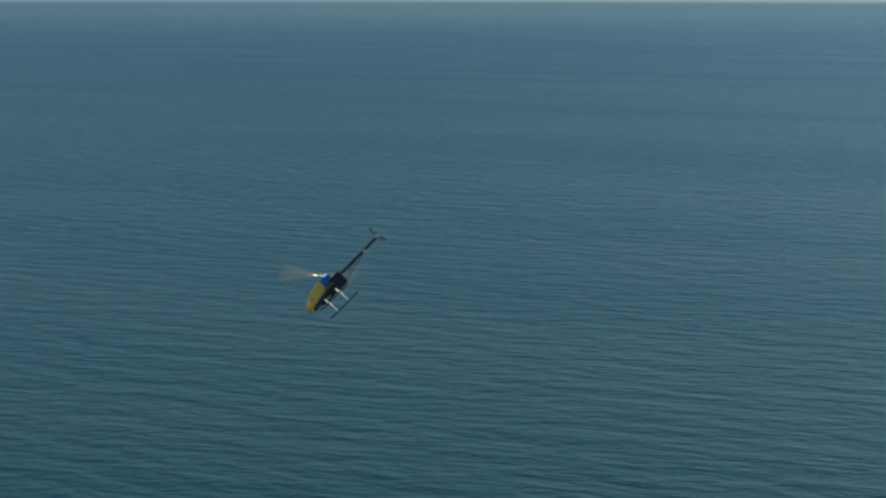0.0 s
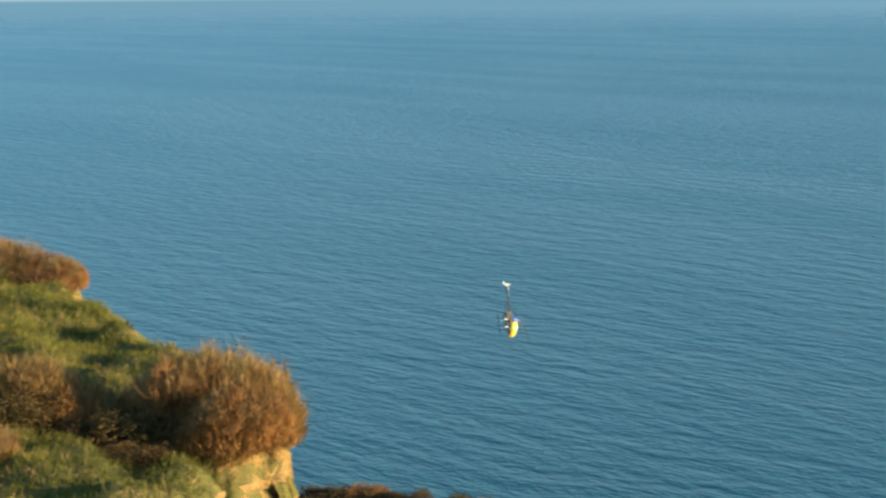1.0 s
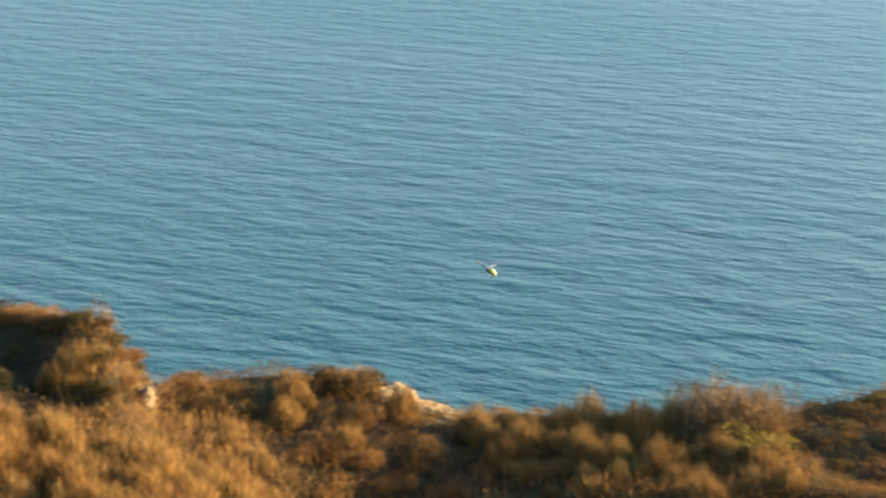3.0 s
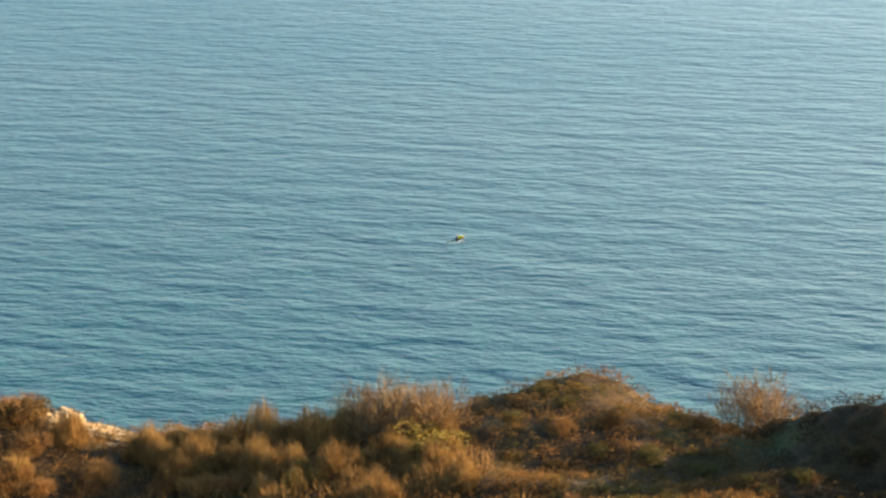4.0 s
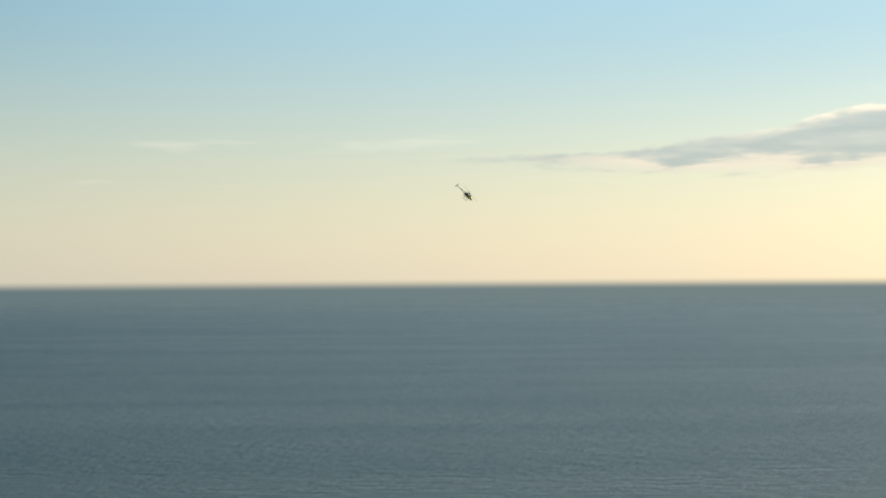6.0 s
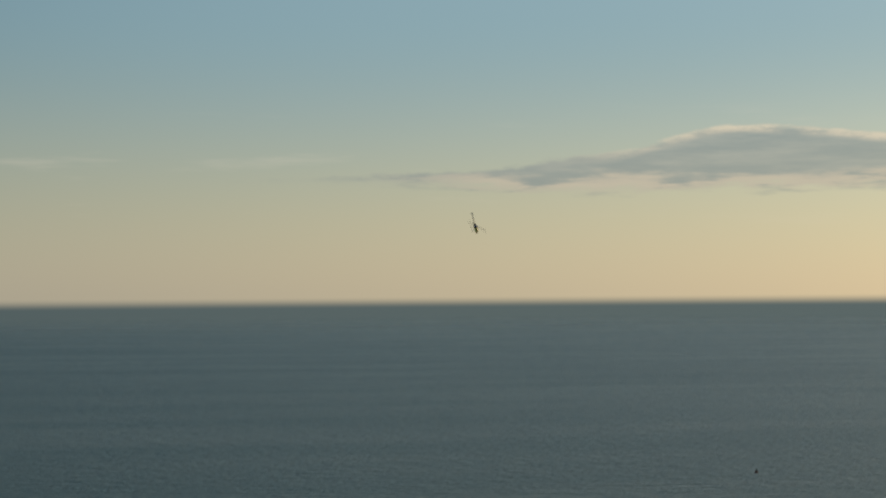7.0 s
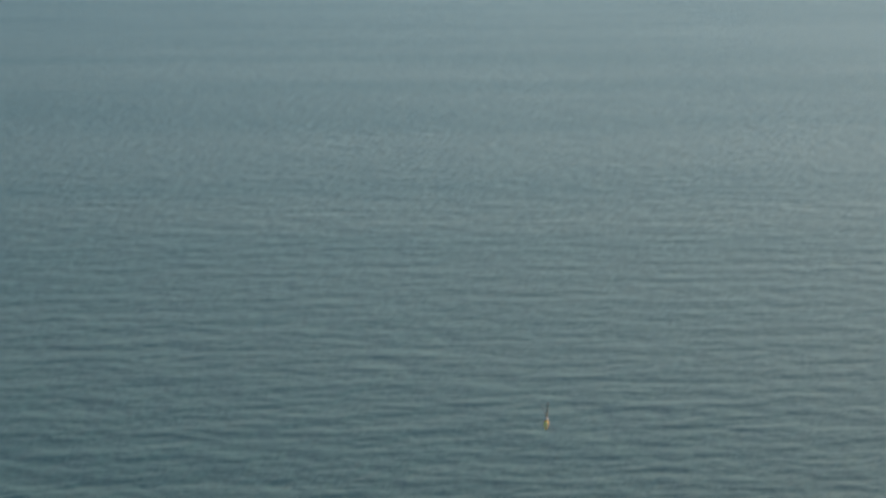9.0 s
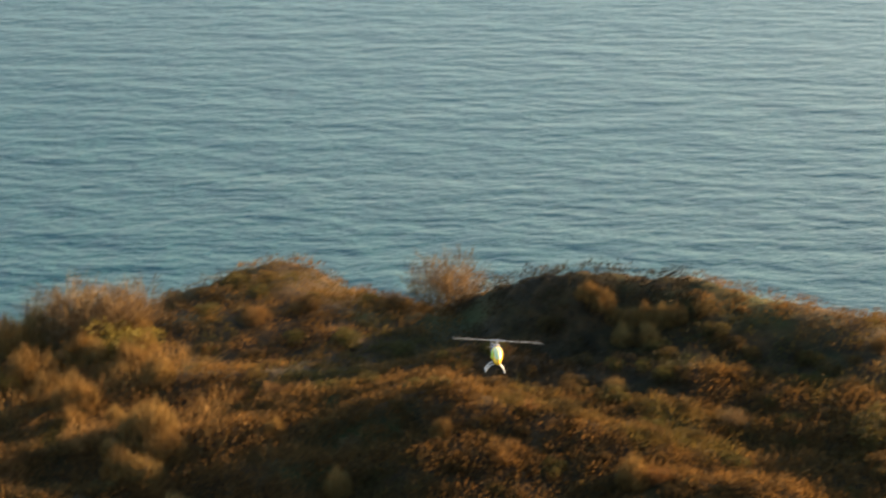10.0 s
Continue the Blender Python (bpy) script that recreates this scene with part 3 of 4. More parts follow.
        plant("thicket" if rng.rand() < 0.8 else "rust", h, 45.5 + 5.5 * rng.rand(), 0.65 + 0.4 * rng.rand())
    for i in range(130):
        h, d = 20 * rng.rand(), 46 + 12 * rng.rand()
        hollow = 2 < h < 13 and 47.8 < d < 55.5
        plant("rust" if hollow or rng.rand() > 0.72 else "thicket", h, d, (0.30 if hollow else 0.45) + 0.4 * rng.rand())
    for i in range(16):
        plant("gorse" if rng.rand() < 0.6 else "rust", -1.5 + 7 * rng.rand(), 57 + 3 * rng.rand(), 0.6 + 0.4 * rng.rand())
    for h, d, s in ((16.0, 58.5, 0.95), (10.2, 58, 0.8), (11.2, 58, 0.95), (12.1, 58, 0.9), (13.0, 58.3, 1.0), (14.0, 58, 1.0), (15.0, 58, 1.0), (19.3, 58.0, 0.7)):
        plant("thicket", h, d, s)
    for h, d, s in ((18.7, 56.8, 1.15), (19.4, 56.9, 0.85), (14.5, 54.5, 0.7), (-8.6, 52.3, 1.0), (-9.3, 52.6, 0.7), (-7.9, 52.4, 0.6)):
        plant("yellow", h, d, s)
    for h, d, s in ((29.9, 61.5, 1.3), (16.8, 58.8, 1.25), (17.8, 58.5, 1.45), (18.8, 58.8, 1.3)):
        plant("pale", h, d, s)
    for h, d, s in ((20.6, 61.5, 0.35), (39.9, 50.3, 0.45), (7.5, 47.6, 0.45), (26.5, 47.0, 0.3)):
        plant("pale", h, d, s)
    plant("gorse", 44.8, 49.3, 1.25)
    plant("gorse", 45.6, 49.8, 1.0)
    # the two mounds and the ridge to the right of them
    for i in range(22):
        h = 20.5 + 9 * rng.rand()
        plant("gorse" if rng.rand() < 0.8 else "rust", h, 56 + 7.5 * rng.rand(), 0.35 + 0.3 * rng.rand())
    for i in range(70):
        h = 31 + 21 * rng.rand()
        plant("gorse" if rng.rand() < 0.85 else "rust", h, 50.5 + 5.5 * rng.rand(), 0.3 + 0.28 * rng.rand())
    for h, d, s in ((34.7, 55.9, 0.42), (35.2, 55.7, 0.50), (35.7, 55.4, 0.50), (36.2, 55.3, 0.55), (36.7, 55.3, 0.55), (37.2, 55.4, 0.50), (37.7, 55.5, 0.42), (36.0, 54.5, 0.45), (36.8, 54.5, 0.45)):
        plant("thicket", h, d, s)
    for i in range(75):
        plant(("gorse", "rust", "thicket")[rng.choice(3, p=(0.62, 0.28, 0.10))], 14 + 33 * rng.rand(), 43.5 + 9 * rng.rand(), 0.3 + 0.3 * rng.rand())


plant_all()


def build_rock(name, label, heading, distance, size, lift=0.0, seed=1, level=0, rough=0.27, mat=STONE):
    bm = bmesh.new()
    bmesh.ops.create_icosphere(bm, subdivisions=4, radius=1.0)
    for v in bm.verts:
        d = noise.fractal(v.co * 1.4 + Vector((seed * 7.1, 0, 0)), 0.9, 2.1, 5) + 0.5 * noise.cell(v.co * 2.6 + Vector((seed, 0, 0)))
        v.co = v.co * (1 + rough * d)
        v.co = Vector((v.co.x * size[0], v.co.y * size[1], v.co.z * size[2]))
    me = bpy.data.meshes.new(name)
    bm.to_mesh(me)
    bm.free()
    me.materials.append(mat)
    ob = tagged(new(name, me), label, "rock")
    x, y = at(heading, distance)
    ob.matrix_basis = pose(x, y, (level or ground_z(x, y)) + lift, 0, 12, -heading)


build_rock("rock_outcrop", "pale weathered sandstone outcrop on the cliff edge", 6.3, 59.4, (1.0, 0.9, 0.62), -0.2, 1, rough=0.22)
build_rock("rock_outcrop", "pale weathered sandstone outcrop on the cliff edge", 7.5, 59.3, (1.5, 0.8, 0.40), -0.08, 2, rough=0.22)
build_rock("rock_outcrop", "pale sandstone scar at the end of the ridge", -1.95, 56.3, (0.22, 0.45, 0.55), 0.0, 3, level=38.2, rough=0.2, mat=SCAR)


for k, (h, z, big) in enumerate(((-20.9, 49.6, 0.10), (-20.9, 49.1, 0.13), (-21.0, 48.7, 0.10), (-21.7, 49.4, 0.09), (-22.3, 49.7, 0.11))):
    build_rock("cliff_stone", "pale yellow sandstone block jutting from the cliff face", h, face_distance(h, z) - 0.05, (big * 1.5, big * 1.2, big * 0.8), 0.0, 20 + k, level=z, rough=0.3, mat=SCAR)


def scatter(count, az, dist, seed, keep):
    r = np.random.RandomState(seed)
    a = np.radians(az[0] + (az[1] - az[0]) * r.rand(count))
    d = np.sqrt(dist[0] ** 2 + (dist[1] ** 2 - dist[0] ** 2) * r.rand(count))
    x, y = np.sin(a) * d, np.cos(a) * d
    z = land_height(x, y)
    step = 0.3
    tilt = np.hypot(land_height(x + step, y) - z, land_height(x, y + step) - z) / step
    ok = keep(x, y, z, tilt)
    return np.stack([x, y, z], 1)[ok], r


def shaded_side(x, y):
    """Where gorse coloured dark for shade replaces the brown heather: the ridge's face and the second mound."""
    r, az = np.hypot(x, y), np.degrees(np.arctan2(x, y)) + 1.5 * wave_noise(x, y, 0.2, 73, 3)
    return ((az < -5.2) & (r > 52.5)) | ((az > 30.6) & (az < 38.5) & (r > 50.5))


def scrub_patch(name, label, mat, count, az, dist, seed, keep):
    p, r = scatter(count, az, dist, seed, lambda x, y, z, t: (z < 46) & (z > 32) & (t < 2.8) & keep(x, y))
    patch = wave_noise(p[:, 0], p[:, 1], 0.3, 71, 3)
    k = 36
    c = np.repeat(p, k, 0)
    size = np.repeat(0.24 + 0.26 * r.rand(len(p)) ** 2 + 0.16 * patch, k)
    way = unit(r.randn(len(c), 3) + [0, 0, 0.5])
    way[:, 2] = np.abs(way[:, 2])
    c = c + way * (size * (0.6 + 0.5 * r.rand(len(c))))[:, None] * [1.25, 1.25, 1.0]
    along = unit(way + 0.6 * r.randn(len(c), 3) + [0, 0, 0.5]) * (0.050 + 0.06 * r.rand(len(c)))[:, None]
    across = unit(np.cross(along, r.randn(len(c), 3))) * (0.009 + 0.012 * r.rand(len(c)))[:, None]
    v, f = quads(c, along, across)
    return tagged(new(name, mesh_from(name, v, f, mat)), label, "scrub", kind="stuff")


def build_scrub():
    """Low heath: thousands of small clumps."""
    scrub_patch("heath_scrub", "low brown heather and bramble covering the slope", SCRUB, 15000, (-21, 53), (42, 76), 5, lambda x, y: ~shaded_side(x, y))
    scrub_patch("heath_scrub", "low rusty heather in rows near the slope's foot", RUSTY, 6000, (10, 53), (42, 53), 6, lambda x, y: ~shaded_side(x, y))
    # shade on the ridge faces, put into the cover's colour
    scrub_patch("gorse_cover", "low green-brown gorse on the ridge faces, darkened to stand for shade", SHADED_GORSE, 13000, (-21, 39), (49, 76), 8, shaded_side)


def twig_cover(name, label, mat, count, az, seed):
    """Bare twigs standing close together over the slope's foot, in drifts between and above the thickets."""
    p, r = scatter(count, az, (45.5, 59), seed, lambda x, y, z, t: (z < 46) & (z > 33) & (t < 1.6) & ~shaded_side(x, y))
    drift = wave_noise(p[:, 0], p[:, 1], 0.32, 80 + seed, 3)
    rim = np.degrees(np.arctan2(p[:, 0], p[:, 1]))
    keep = drift > 0.02 + 0.12 * r.rand(len(p)) + 0.5 * smooth((rim - az[1] + 7) / 7)
    p, drift = p[keep], drift[keep]
    high = np.clip(0.25 + 1.4 * drift, 0.2, 0.9)
    foot = p + np.stack([0 * high, 0 * high, high * r.rand(len(p)) ** 0.7 - 0.1], 1)
    lean = unit(r.randn(len(p), 3) * 0.28 + [0.0, 0.0, 1])
    v, f = strokes(foot, foot + lean * (0.20 + 0.40 * r.rand(len(p)) ** 2)[:, None], 0.012 + 0.014 * r.rand(len(p)), r)
    tagged(new(name, mesh_from(name, v, f, mat)), label, "scrub", kind="stuff")


def build_twig_cover():
    twig_cover("willow_twigs", "bare ochre willow twigs in drifts at the slope's foot", TWIGS, 34000, (-18, 22), 12)
    twig_cover("briar_stems", "rust-brown briar stems in drifts at the slope's foot", RUST, 40000, (-18, 24), 14)


def build_grass():
    p, r = scatter(150000, (-36, -16), (23, 60), 9, lambda x, y, z, t: (z > 46.5) & (t < 2.2))
    lean = unit(r.randn(len(p), 3) * [0.5, 0.5, 0] + [0.1, 0.0, 1])
    tall = 0.08 + 0.18 * r.rand(len(p)) * np.clip(1 + 1.6 * wave_noise(p[:, 0], p[:, 1], 0.7, 81, 3), 0.15, 2)
    v, f = strokes(p, p + lean * tall[:, None], 0.022, r)
    grass = tagged(new("turf", mesh_from("turf", v, f, GRASS)), "short green and straw-coloured cliff-top grass", "grass", kind="stuff")
    p, r = scatter(12000, (-36, -16), (26, 60), 10, lambda x, y, z, t: (z > 46.5) & (t < 2.6) & (wave_noise(x, y, 0.35, 91, 3) > 0.02))
    lean = unit(r.randn(len(p), 3) * [0.35, 0.35, 0] + [0.0, 0.0, 1])
    v, f = strokes(p, p + lean * (0.14 + 0.22 * r.rand(len(p)))[:, None], 0.018, r)
    tagged(new("dry_grass", mesh_from("dry_grass", v, f, STRAW)), "tall dry straw-brown grass tufts on the cliff top", "grass", kind="stuff")


build_scrub()
build_twig_cover()
build_grass()

# ---- the model helicopter ----
CANOPY = plain_material("yellow_canopy_paint", (0.92, 0.52, 0.022), 0.25, coat=0.6, wear=0.05)
LIME = plain_material("lime_canopy_paint", (0.55, 0.75, 0.05), 0.25, coat=0.6, wear=0.05)
BLUE = plain_material("blue_canopy_paint", (0.018, 0.12, 0.45), 0.25, coat=0.6, wear=0.05)
WHITE = plain_material("white_plastic", (0.80, 0.79, 0.76), 0.4)
BLADE = plain_material("grey_blade", (0.26, 0.26, 0.25), 0.4)
TAIL = plain_material("dull_grey_plastic", (0.26, 0.26, 0.25), 0.55)
BLACK = plain_material("black_carbon", (0.016, 0.016, 0.018), 0.65)
METAL = plain_material("bare_aluminium", (0.45, 0.45, 0.46), 0.5, 1.0)
# near-black that stands for the shade inside the canopy's opening
OPENING_SHADE = plain_material("canopy_opening_shade", (0.03, 0.04, 0.05), 0.12, coat=0.6)


def tube(bm, p, q, r1, r2=None, segments=10):
    p, q = Vector(p), Vector(q)
    m = Matrix.Translation((p + q) / 2) @ (q - p).to_track_quat("Z", "Y").to_matrix().to_4x4()
    bmesh.ops.create_cone(bm, cap_ends=True, segments=segments, radius1=r1, radius2=r1 if r2 is None else r2, depth=(q - p).length, matrix=m)


def box(bm, centre, size, bevel=0.004):
    made = bmesh.ops.create_cube(bm, size=1.0, matrix=Matrix.Translation(centre) @ Matrix.Diagonal((*size, 1)))
    edges = list({e for v in made["verts"] for e in v.link_edges})
    bmesh.ops.bevel(bm, geom=edges, offset=bevel, segments=2, affect="EDGES")


def hull(bm, sections, segments=18):
    """A skin over rounded cross-sections: (y, half width, z low, z high)."""
    rings = []
    for y, w, lo, hi in sections:
        ring = []
        for i in range(segments):
            a = 6.283185 * i / segments
            s, c = math.sin(a), math.cos(a)
            ring.append(bm.verts.new((w * math.copysign(abs(s) ** 0.85, s), y, (lo + hi) / 2 + (hi - lo) / 2 * math.copysign(abs(c) ** 0.85, c))))
        rings.append(ring)
    for a, b in zip(rings, rings[1:]):
        for i in range(segments):
            bm.faces.new((a[i], a[(i + 1) % segments], b[(i + 1) % segments], b[i]))
    bm.faces.new(rings[0])
    bm.faces.new(list(reversed(rings[-1])))
    bmesh.ops.recalc_face_normals(bm, faces=bm.faces)
    for f in bm.faces:
        f.smooth = True


def build_helicopter():
    heli = new("model_helicopter")
    tagged(heli, "radio-controlled helicopter with yellow and blue canopy in flight", "helicopter")
    bm = bmesh.new()
    hull(bm, [(0.285, 0.004, -0.055, -0.045), (0.275, 0.022, -0.076, -0.018), (0.24, 0.040, -0.086, 0.014), (0.19, 0.054, -0.084, 0.045), (0.13, 0.061, -0.074, 0.066),
              (0.07, 0.062, -0.056, 0.078), (0.025, 0.058, -0.036, 0.082)])
    canopy = part("canopy", bm, CANOPY, heli, "glossy yellow canopy nose")
    bm = bmesh.new()
    hull(bm, [(0.026, 0.0585, -0.034, 0.083), (-0.01, 0.052, -0.018, 0.082), (-0.045, 0.040, 0.004, 0.076), (-0.075, 0.024, 0.024, 0.066)])
    part("canopy_rear", bm, BLUE, canopy, "bright blue rear of the canopy")
    for side in (-1, 1):
        bm = bmesh.new()
        hull(bm, [(0.20, 0.006, -0.030, 0.020), (0.15, 0.010, -0.042, 0.042), (0.09, 0.010, -0.040, 0.050), (0.06, 0.006, -0.020, 0.044)], 10)
        bmesh.ops.translate(bm, vec=(side * 0.055, 0, 0), verts=bm.verts)
        part("side_stripe", bm, CANOPY if side < 0 else LIME, canopy, "painted panel on the canopy's side")
    bm = bmesh.new()
    hull(bm, [(0.272, 0.017, -0.048, -0.010), (0.24, 0.033, -0.020, 0.018), (0.19, 0.040, 0.012, 0.0485), (0.13, 0.036, 0.036, 0.0695), (0.07, 0.022, 0.058, 0.0810)], 10)
    part("nose_flash", bm, plain_material("pale_lime_paint", (0.72, 0.76, 0.34), 0.3, coat=0.5, wear=0.05), canopy, "pale lime flash along the top of the canopy")
    # the open underside is a solid dark hull, its shade put into colour
    bm = bmesh.new()
    hull(bm, [(0.235, 0.020, -0.092, -0.060), (0.19, 0.040, -0.092, -0.060), (0.12, 0.046, -0.084, -0.050), (0.06, 0.046, -0.068, -0.040)], 12)
    part("canopy_opening", bm, OPENING_SHADE, canopy, "dark panel standing for the shade in the canopy's open underside")
    for side in (-1, 1):
        bm = bmesh.new()
        box(bm, (side * 0.026, 0.0, -0.045), (0.004, 0.30, 0.115))
        part("side_frame", bm, BLACK, heli, "black carbon side frame")
    bm = bmesh.new()
    tube(bm, (0, 0.07, -0.09), (0, 0.07, -0.02), 0.026, segments=14)
    part("motor", bm, METAL, heli, "silver motor")
    # what the open frames hold
    bm = bmesh.new()
    box(bm, (0, 0.13, -0.055), (0.040, 0.15, 0.042), 0.006)
    part("battery", bm, plain_material("battery_wrap", (0.10, 0.035, 0.02), 0.5), heli, "dark red battery pack")
    bm = bmesh.new()
    tube(bm, (0, 0, -0.052), (0, 0, -0.040), 0.062, segments=24)
    part("main_gear", bm, plain_material("brown_nylon", (0.20, 0.12, 0.06), 0.5), heli, "brown main gear wheel")
    for y in (-0.045, 0.0, 0.045):
        bm = bmesh.new()
        box(bm, (0.036, y, 0.0), (0.018, 0.030, 0.034), 0.003)
        tube(bm, (0.046, y + 0.006, 0.008), (0.052, y + 0.006, 0.008), 0.008, segments=10)
        part("servo", bm, plain_material("dark_servo_case", (0.05, 0.045, 0.045), 0.45), heli)
    for side in (-1, 1):
        bm = bmesh.new()
        tube(bm, (side * 0.034, 0.010, 0.01), (side * 0.030, 0.004, 0.088), 0.003, segments=6)
        part("push_rod", bm, METAL, heli)
    bm = bmesh.new()
    box(bm, (0, -0.10, -0.02), (0.045, 0.08, 0.06))
    part("boom_clamp", bm, BLACK, heli)
    bm = bmesh.new()
    tube(bm, (0, -0.10, -0.015), (0, -0.60, -0.015), 0.0125, 0.0115, 12)
    part("tail_boom", bm, BLACK, heli, "thin black tail boom")
    for side in (-1, 1):
        bm = bmesh.new()
        tube(bm, (side * 0.028, -0.12, -0.085), (side * 0.012, -0.43, -0.018), 0.0035, segments=6)
        part("boom_brace", bm, BLACK, heli)
    bm = bmesh.new()
    box(bm, (0, -0.43, -0.015), (0.036, 0.03, 0.034))
    part("brace_clamp", bm, METAL, heli)
    bm = bmesh.new()
    hull(bm, [(-0.40, 0.002, -0.02, -0.012), (-0.43, 0.0035, -0.024, 0.012), (-0.455, 0.002, -0.02, -0.010)], 8)
    bmesh.ops.rotate(bm, cent=(0, -0.43, -0.015), matrix=Matrix.Rotation(radians(90), 3, "Y"), verts=bm.verts)
    bmesh.ops.scale(bm, vec=(2.4, 0.8, 1.0), verts=bm.verts)
    bmesh.ops.translate(bm, vec=(0, -0.086, 0), verts=bm.verts)
    part("tailplane", bm, TAIL, heli, "small grey tailplane")
    bm = bmesh.new()
    prof = [(-0.575, 0.0), (-0.605, 0.052), (-0.628, 0.058), (-0.622, 0.0), (-0.645, -0.078), (-0.626, -0.084), (-0.592, -0.02)]
    l = [bm.verts.new((0.016, y, z - 0.015)) for y, z in prof]
    r = [bm.verts.new((0.020, y, z - 0.015)) for y, z in prof]
    bm.faces.new(l), bm.faces.new(list(reversed(r)))
    for i in range(len(prof)):
        bm.faces.new((l[i], r[i], r[(i + 1) % len(prof)], l[(i + 1) % len(prof)]))
    bmesh.ops.recalc_face_normals(bm, faces=bm.faces)
    part("tail_fin", bm, BLADE, heli, "grey swept tail fin")
    bm = bmesh.new()
    box(bm, (0, -0.60, -0.015), (0.03, 0.045, 0.034))
    part("tail_gearbox", bm, METAL, heli)
    # landing gear: two bent struts and two skids
    for y in (0.10, -0.03):
        bm = bmesh.new()
        pts = [(-0.105, -0.195), (-0.088, -0.155), (-0.05, -0.112), (0, -0.100), (0.05, -0.112), (0.088, -0.155), (0.105, -0.195)]
        for (x1, z1), (x2, z2) in zip(pts, pts[1:]):
            tube(bm, (x1, y, z1), (x2, y, z2), 0.0062, segments=8)
        part("skid_strut", bm, WHITE, heli, "bent white skid strut")
    for side in (-1, 1):
        bm = bmesh.new()
        tube(bm, (side * 0.105, -0.14, -0.197), (side * 0.105, 0.16, -0.197), 0.006, segments=8)
        tube(bm, (side * 0.105, 0.16, -0.197), (side * 0.105, 0.195, -0.182), 0.006, 0.004, 8)
        part("skid", bm, BLACK, heli)
    bm = bmesh.new()
    tube(bm, (0, 0, -0.02), (0, 0, 0.135), 0.006)
    part("mast", bm, METAL, heli)
    # the main rotor turns on its mast
    rotor = new("main_rotor")
    rotor.parent = heli
    bm = bmesh.new()
    tube(bm, (0, 0, -0.02), (0, 0, 0.014), 0.014, 0.011, 12)
    box(bm, (0, 0, 0.0), (0.036, 0.03, 0.02), 0.003)
    tube(bm, (-0.085, 0, 0), (0.085, 0, 0), 0.0085)
    part("rotor_head", bm, METAL, rotor, "silver rotor head")
    bm = bmesh.new()
    tube(bm, (0, 0, -0.052), (0, 0, -0.040), 0.026, segments=14)
    part("swashplate", bm, METAL, rotor)
    for side in (-1, 1):
        bm = bmesh.new()
        secs = [(0.075, 0.010), (0.11, 0.0135), (0.40, 0.013), (0.485, 0.012), (0.50, 0.006)]
        rings = []
        for x, w in secs:
            rings.append([bm.verts.new((side * x, y * w, z)) for y, z in ((1, 0), (0.5, 0.0032), (-0.4, 0.0026), (-1, 0), (-0.4, -0.0016), (0.5, -0.0022))])
        for a, b in zip(rings, rings[1:]):
            for i in range(6):
                bm.faces.new((a[i], a[(i + 1) % 6], b[(i + 1) % 6], b[i]))
        bm.faces.new(rings[0]), bm.faces.new(rings[-1])
        bmesh.ops.recalc_face_normals(bm, faces=bm.faces)
        part("main_blade", bm, BLADE, rotor, "slender pale grey rotor blade")
    tail = new("tail_rotor")
    tail.parent = heli
    bm = bmesh.new()
    tube(bm, (-0.012, 0, 0), (0.012, 0, 0), 0.010)
    part("tail_hub", bm, METAL, tail)
    for side in (-1, 1):
        bm = bmesh.new()
        box(bm, (0, 0, side * 0.055), (0.003, 0.018, 0.080), 0.001)
        part("tail_blade", bm, TAIL, tail, "short grey tail blade")
    return heli, rotor, tail


helicopter, main_rotor, tail_rotor = build_helicopter()


def build_buoy():
    b = new("marker_buoy")
    tagged(b, "small dark red marker buoy floating on the sea", "buoy")
    bm = bmesh.new()
    tube(bm, (0, 0, -0.35), (0, 0, 0.35), 0.6, 0.5, 20)
    part("float", bm, plain_material("faded_red_paint", (0.22, 0.05, 0.04), 0.6, wear=0.5), b)
    bm = bmesh.new()
    tube(bm, (0, 0, 0.35), (0, 0, 1.2), 0.15, 0.09, 10)
    part("post", bm, BLACK, b)
    x, y = at(51.2, 600)
    b.location = (x, y, 0.05)


build_buoy()


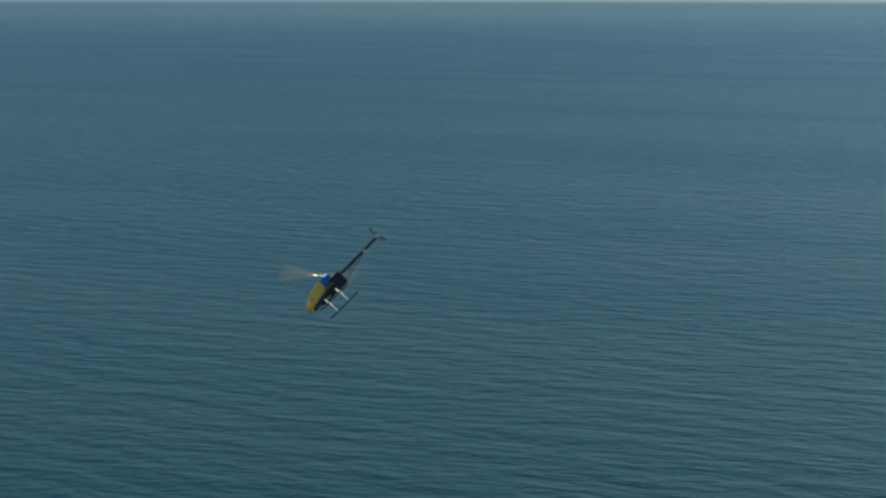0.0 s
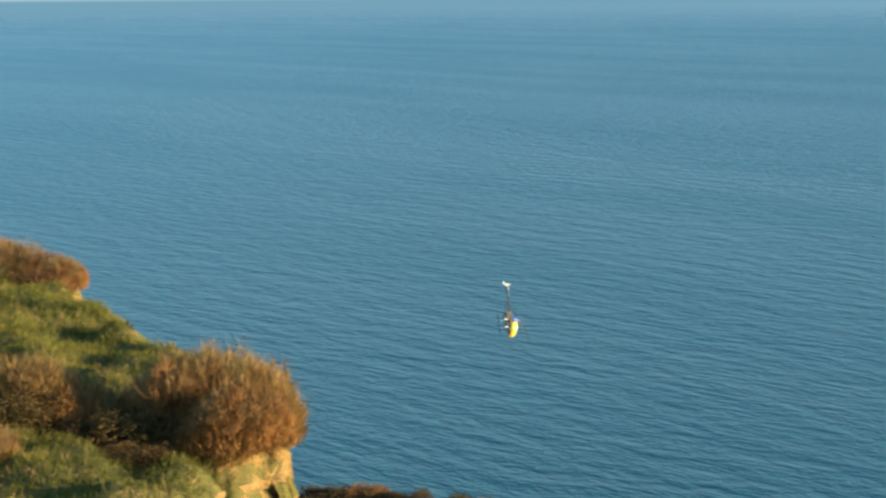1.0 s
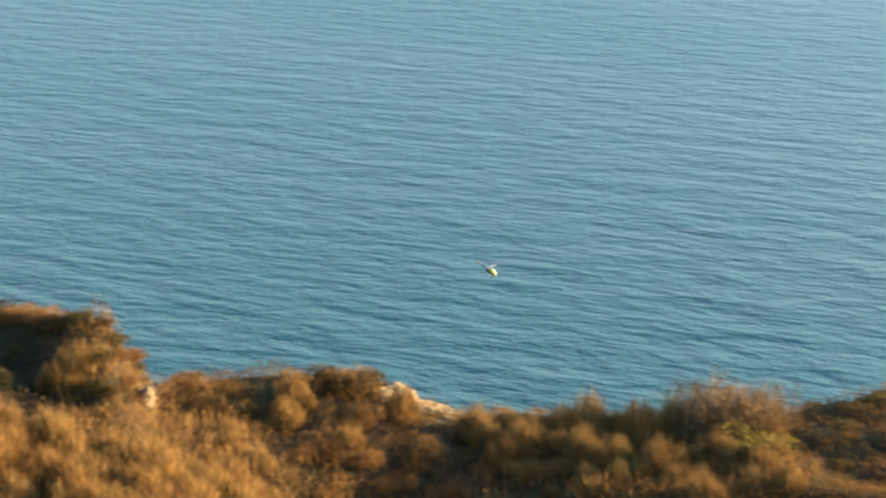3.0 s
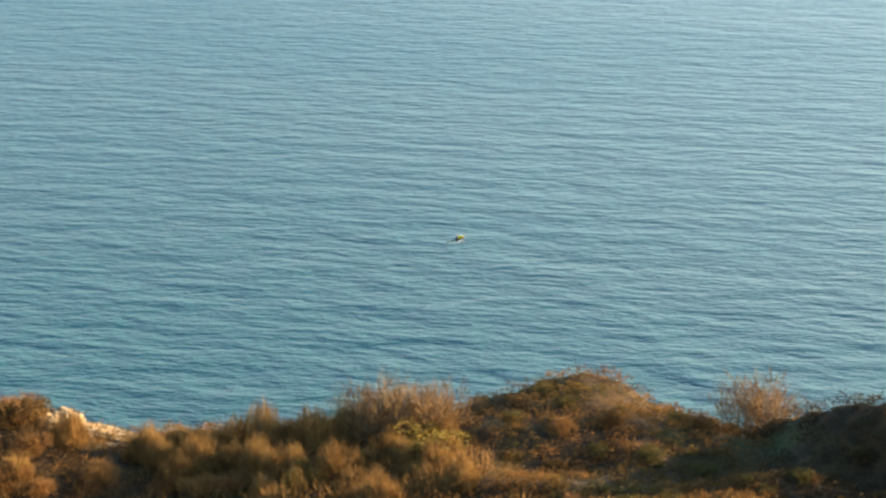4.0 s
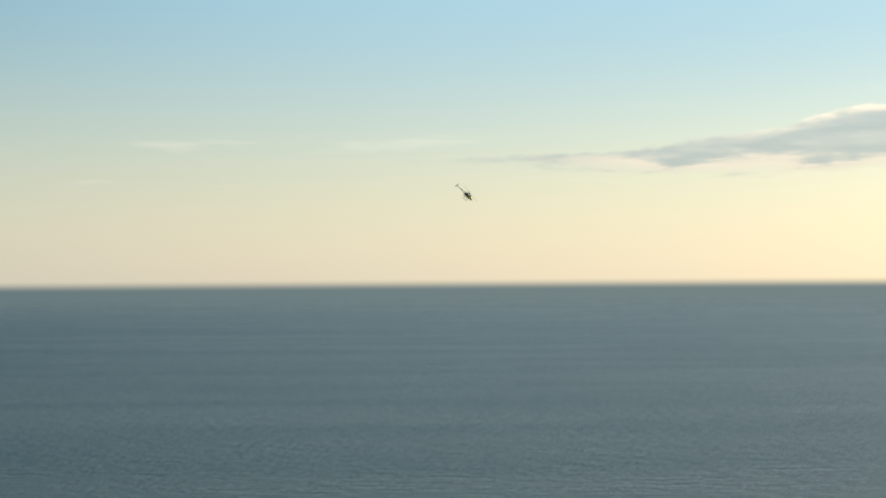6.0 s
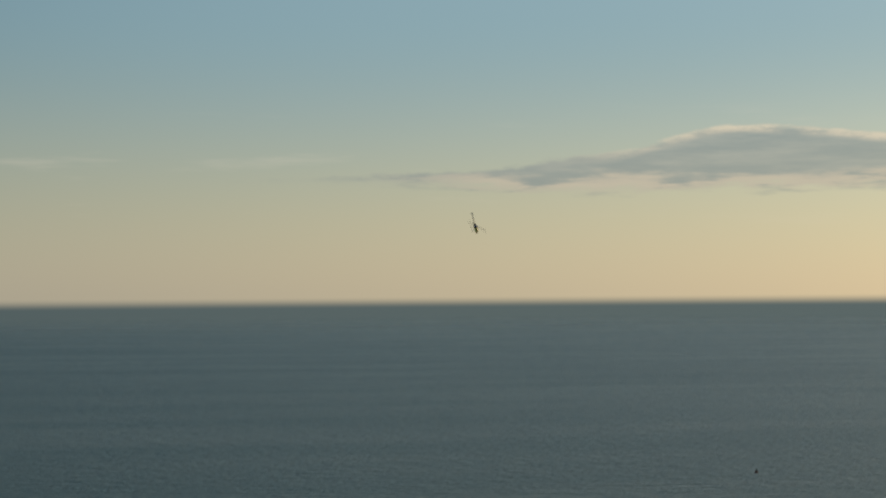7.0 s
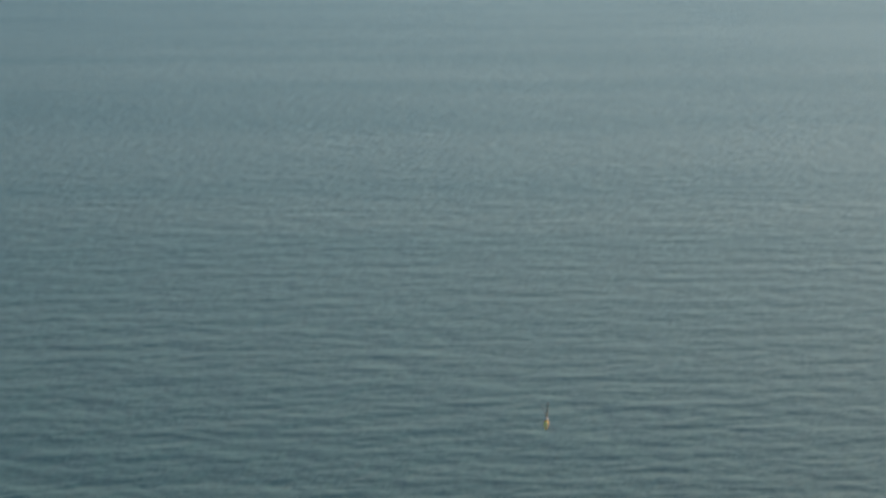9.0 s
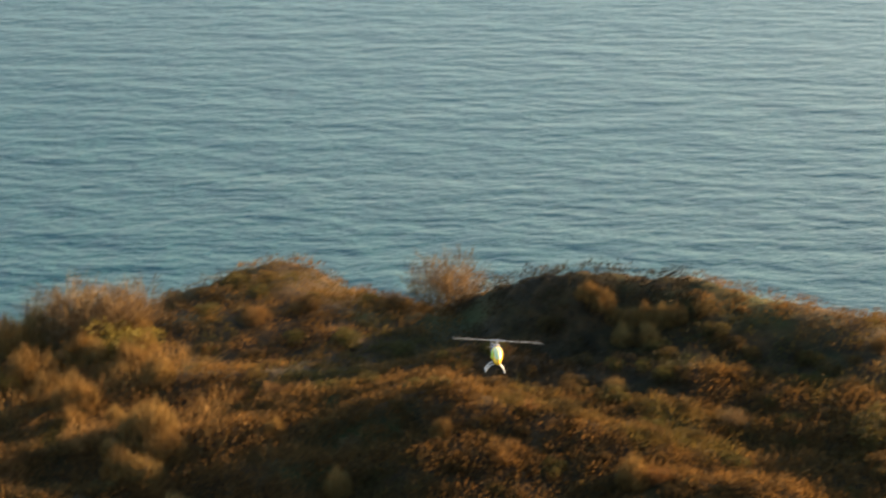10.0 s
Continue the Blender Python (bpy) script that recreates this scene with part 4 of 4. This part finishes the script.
def motions():
    walk(helicopter, [
        (0.00, pose(1.83, 15.18, 57.47, -53.6, 28.0, 55.3)),
        (0.15, pose(0.65, 15.95, 57.27, -82.4, 44.1, 36.7)),
        (0.30, pose(-0.82, 17.23, 57.07, -128.4, 31.7, -2.5)),
        (0.50, pose(-2.40, 19.60, 56.81, -120.3, 2.8, -26.9)),
        (0.60, pose(-3.39, 20.96, 56.63, -111.5, -0.9, -40.3)),
        (1.00, pose(-6.99, 28.64, 54.44, -90.4, -15.6, -47.7)),
        (1.20, pose(-7.30, 31.57, 53.74, -85.4, -20.1, -55.6)),
        (1.50, pose(-6.51, 35.52, 51.92, -73.6, -25.0, -76.9)),
        (1.80, pose(-5.14, 39.82, 49.48, -53.9, -18.3, -106.9)),
        (2.00, pose(-3.55, 42.15, 47.90, -35.2, -18.5, -114.9)),
        (2.20, pose(-0.90, 44.60, 46.88, -24.6, -14.7, -121.6)),
        (2.50, pose(2.39, 47.71, 45.22, -20.6, -15.9, -121.2)),
        (3.00, pose(8.99, 52.72, 43.38, -12.9, -11.9, -145.5)),
        (3.20, pose(11.57, 54.58, 42.40, -2.2, -3.7, -151.5)),
        (3.70, pose(18.49, 58.37, 41.37, 17.7, 2.8, -151.0)),
        (4.30, pose(25.48, 62.83, 42.57, 35.2, 5.6, -142.3)),
        (4.50, pose(28.29, 63.97, 45.18, 38.1, 6.7, -139.5)),
        (4.70, pose(30.94, 65.12, 48.57, 31.1, 0.5, -140.6)),
        (5.00, pose(36.55, 65.16, 53.42, 20.0, -3.1, -134.2)),
        (5.20, pose(39.32, 64.95, 56.56, 5.4, -4.5, -130.3)),
        (5.50, pose(41.46, 63.70, 60.26, -11.6, 2.1, -127.8)),
        (5.70, pose(43.28, 62.44, 62.04, -29.2, 8.3, -131.9)),
        (6.20, pose(48.34, 58.54, 63.60, -53.6, 21.2, -153.2)),
        (6.80, pose(51.47, 57.17, 63.48, -75.3, 14.8, -178.3)),
        (7.00, pose(52.57, 57.56, 62.85, -78.7, 9.6, 171.2)),
        (7.50, pose(53.69, 57.95, 59.29, -76.0, -4.1, 153.5)),
        (8.00, pose(49.83, 54.46, 54.84, -66.2, -4.1, 146.8)),
        (8.50, pose(39.74, 45.37, 50.77, -57.7, -5.1, 143.4)),
        (9.00, pose(32.81, 40.35, 45.46, -45.1, -6.2, 142.2)),
        (9.20, pose(27.59, 35.13, 45.39, -39.4, -5.0, 142.9)),
        (9.30, pose(24.77, 32.17, 45.85, -36.1, -3.3, 145.1)),
        (9.50, pose(19.54, 26.81, 47.36, -25.0, -2.9, 139.4)),
        (9.70, pose(14.96, 21.85, 49.45, -9.1, -2.4, 140.6)),
        (9.85, pose(12.07, 18.59, 50.80, 4.4, -1.5, 144.0)),
        (10.00, pose(9.30, 15.11, 52.37, 13.1, -5.7, 151.2)),
    ])
    walk(main_rotor, [(i / 30, pose(0, 0, 0.135, 0, 0, 8 + 80.5 * (i - 300))) for i in range(301)])
    walk(tail_rotor, [(i / 30, pose(-0.030, -0.60, -0.015, 70 * i, 0, 0)) for i in range(301)])
    walk(sea, [(0, pose(0, 0, 0)), (10, pose(-4, -14, 0))])


motions()
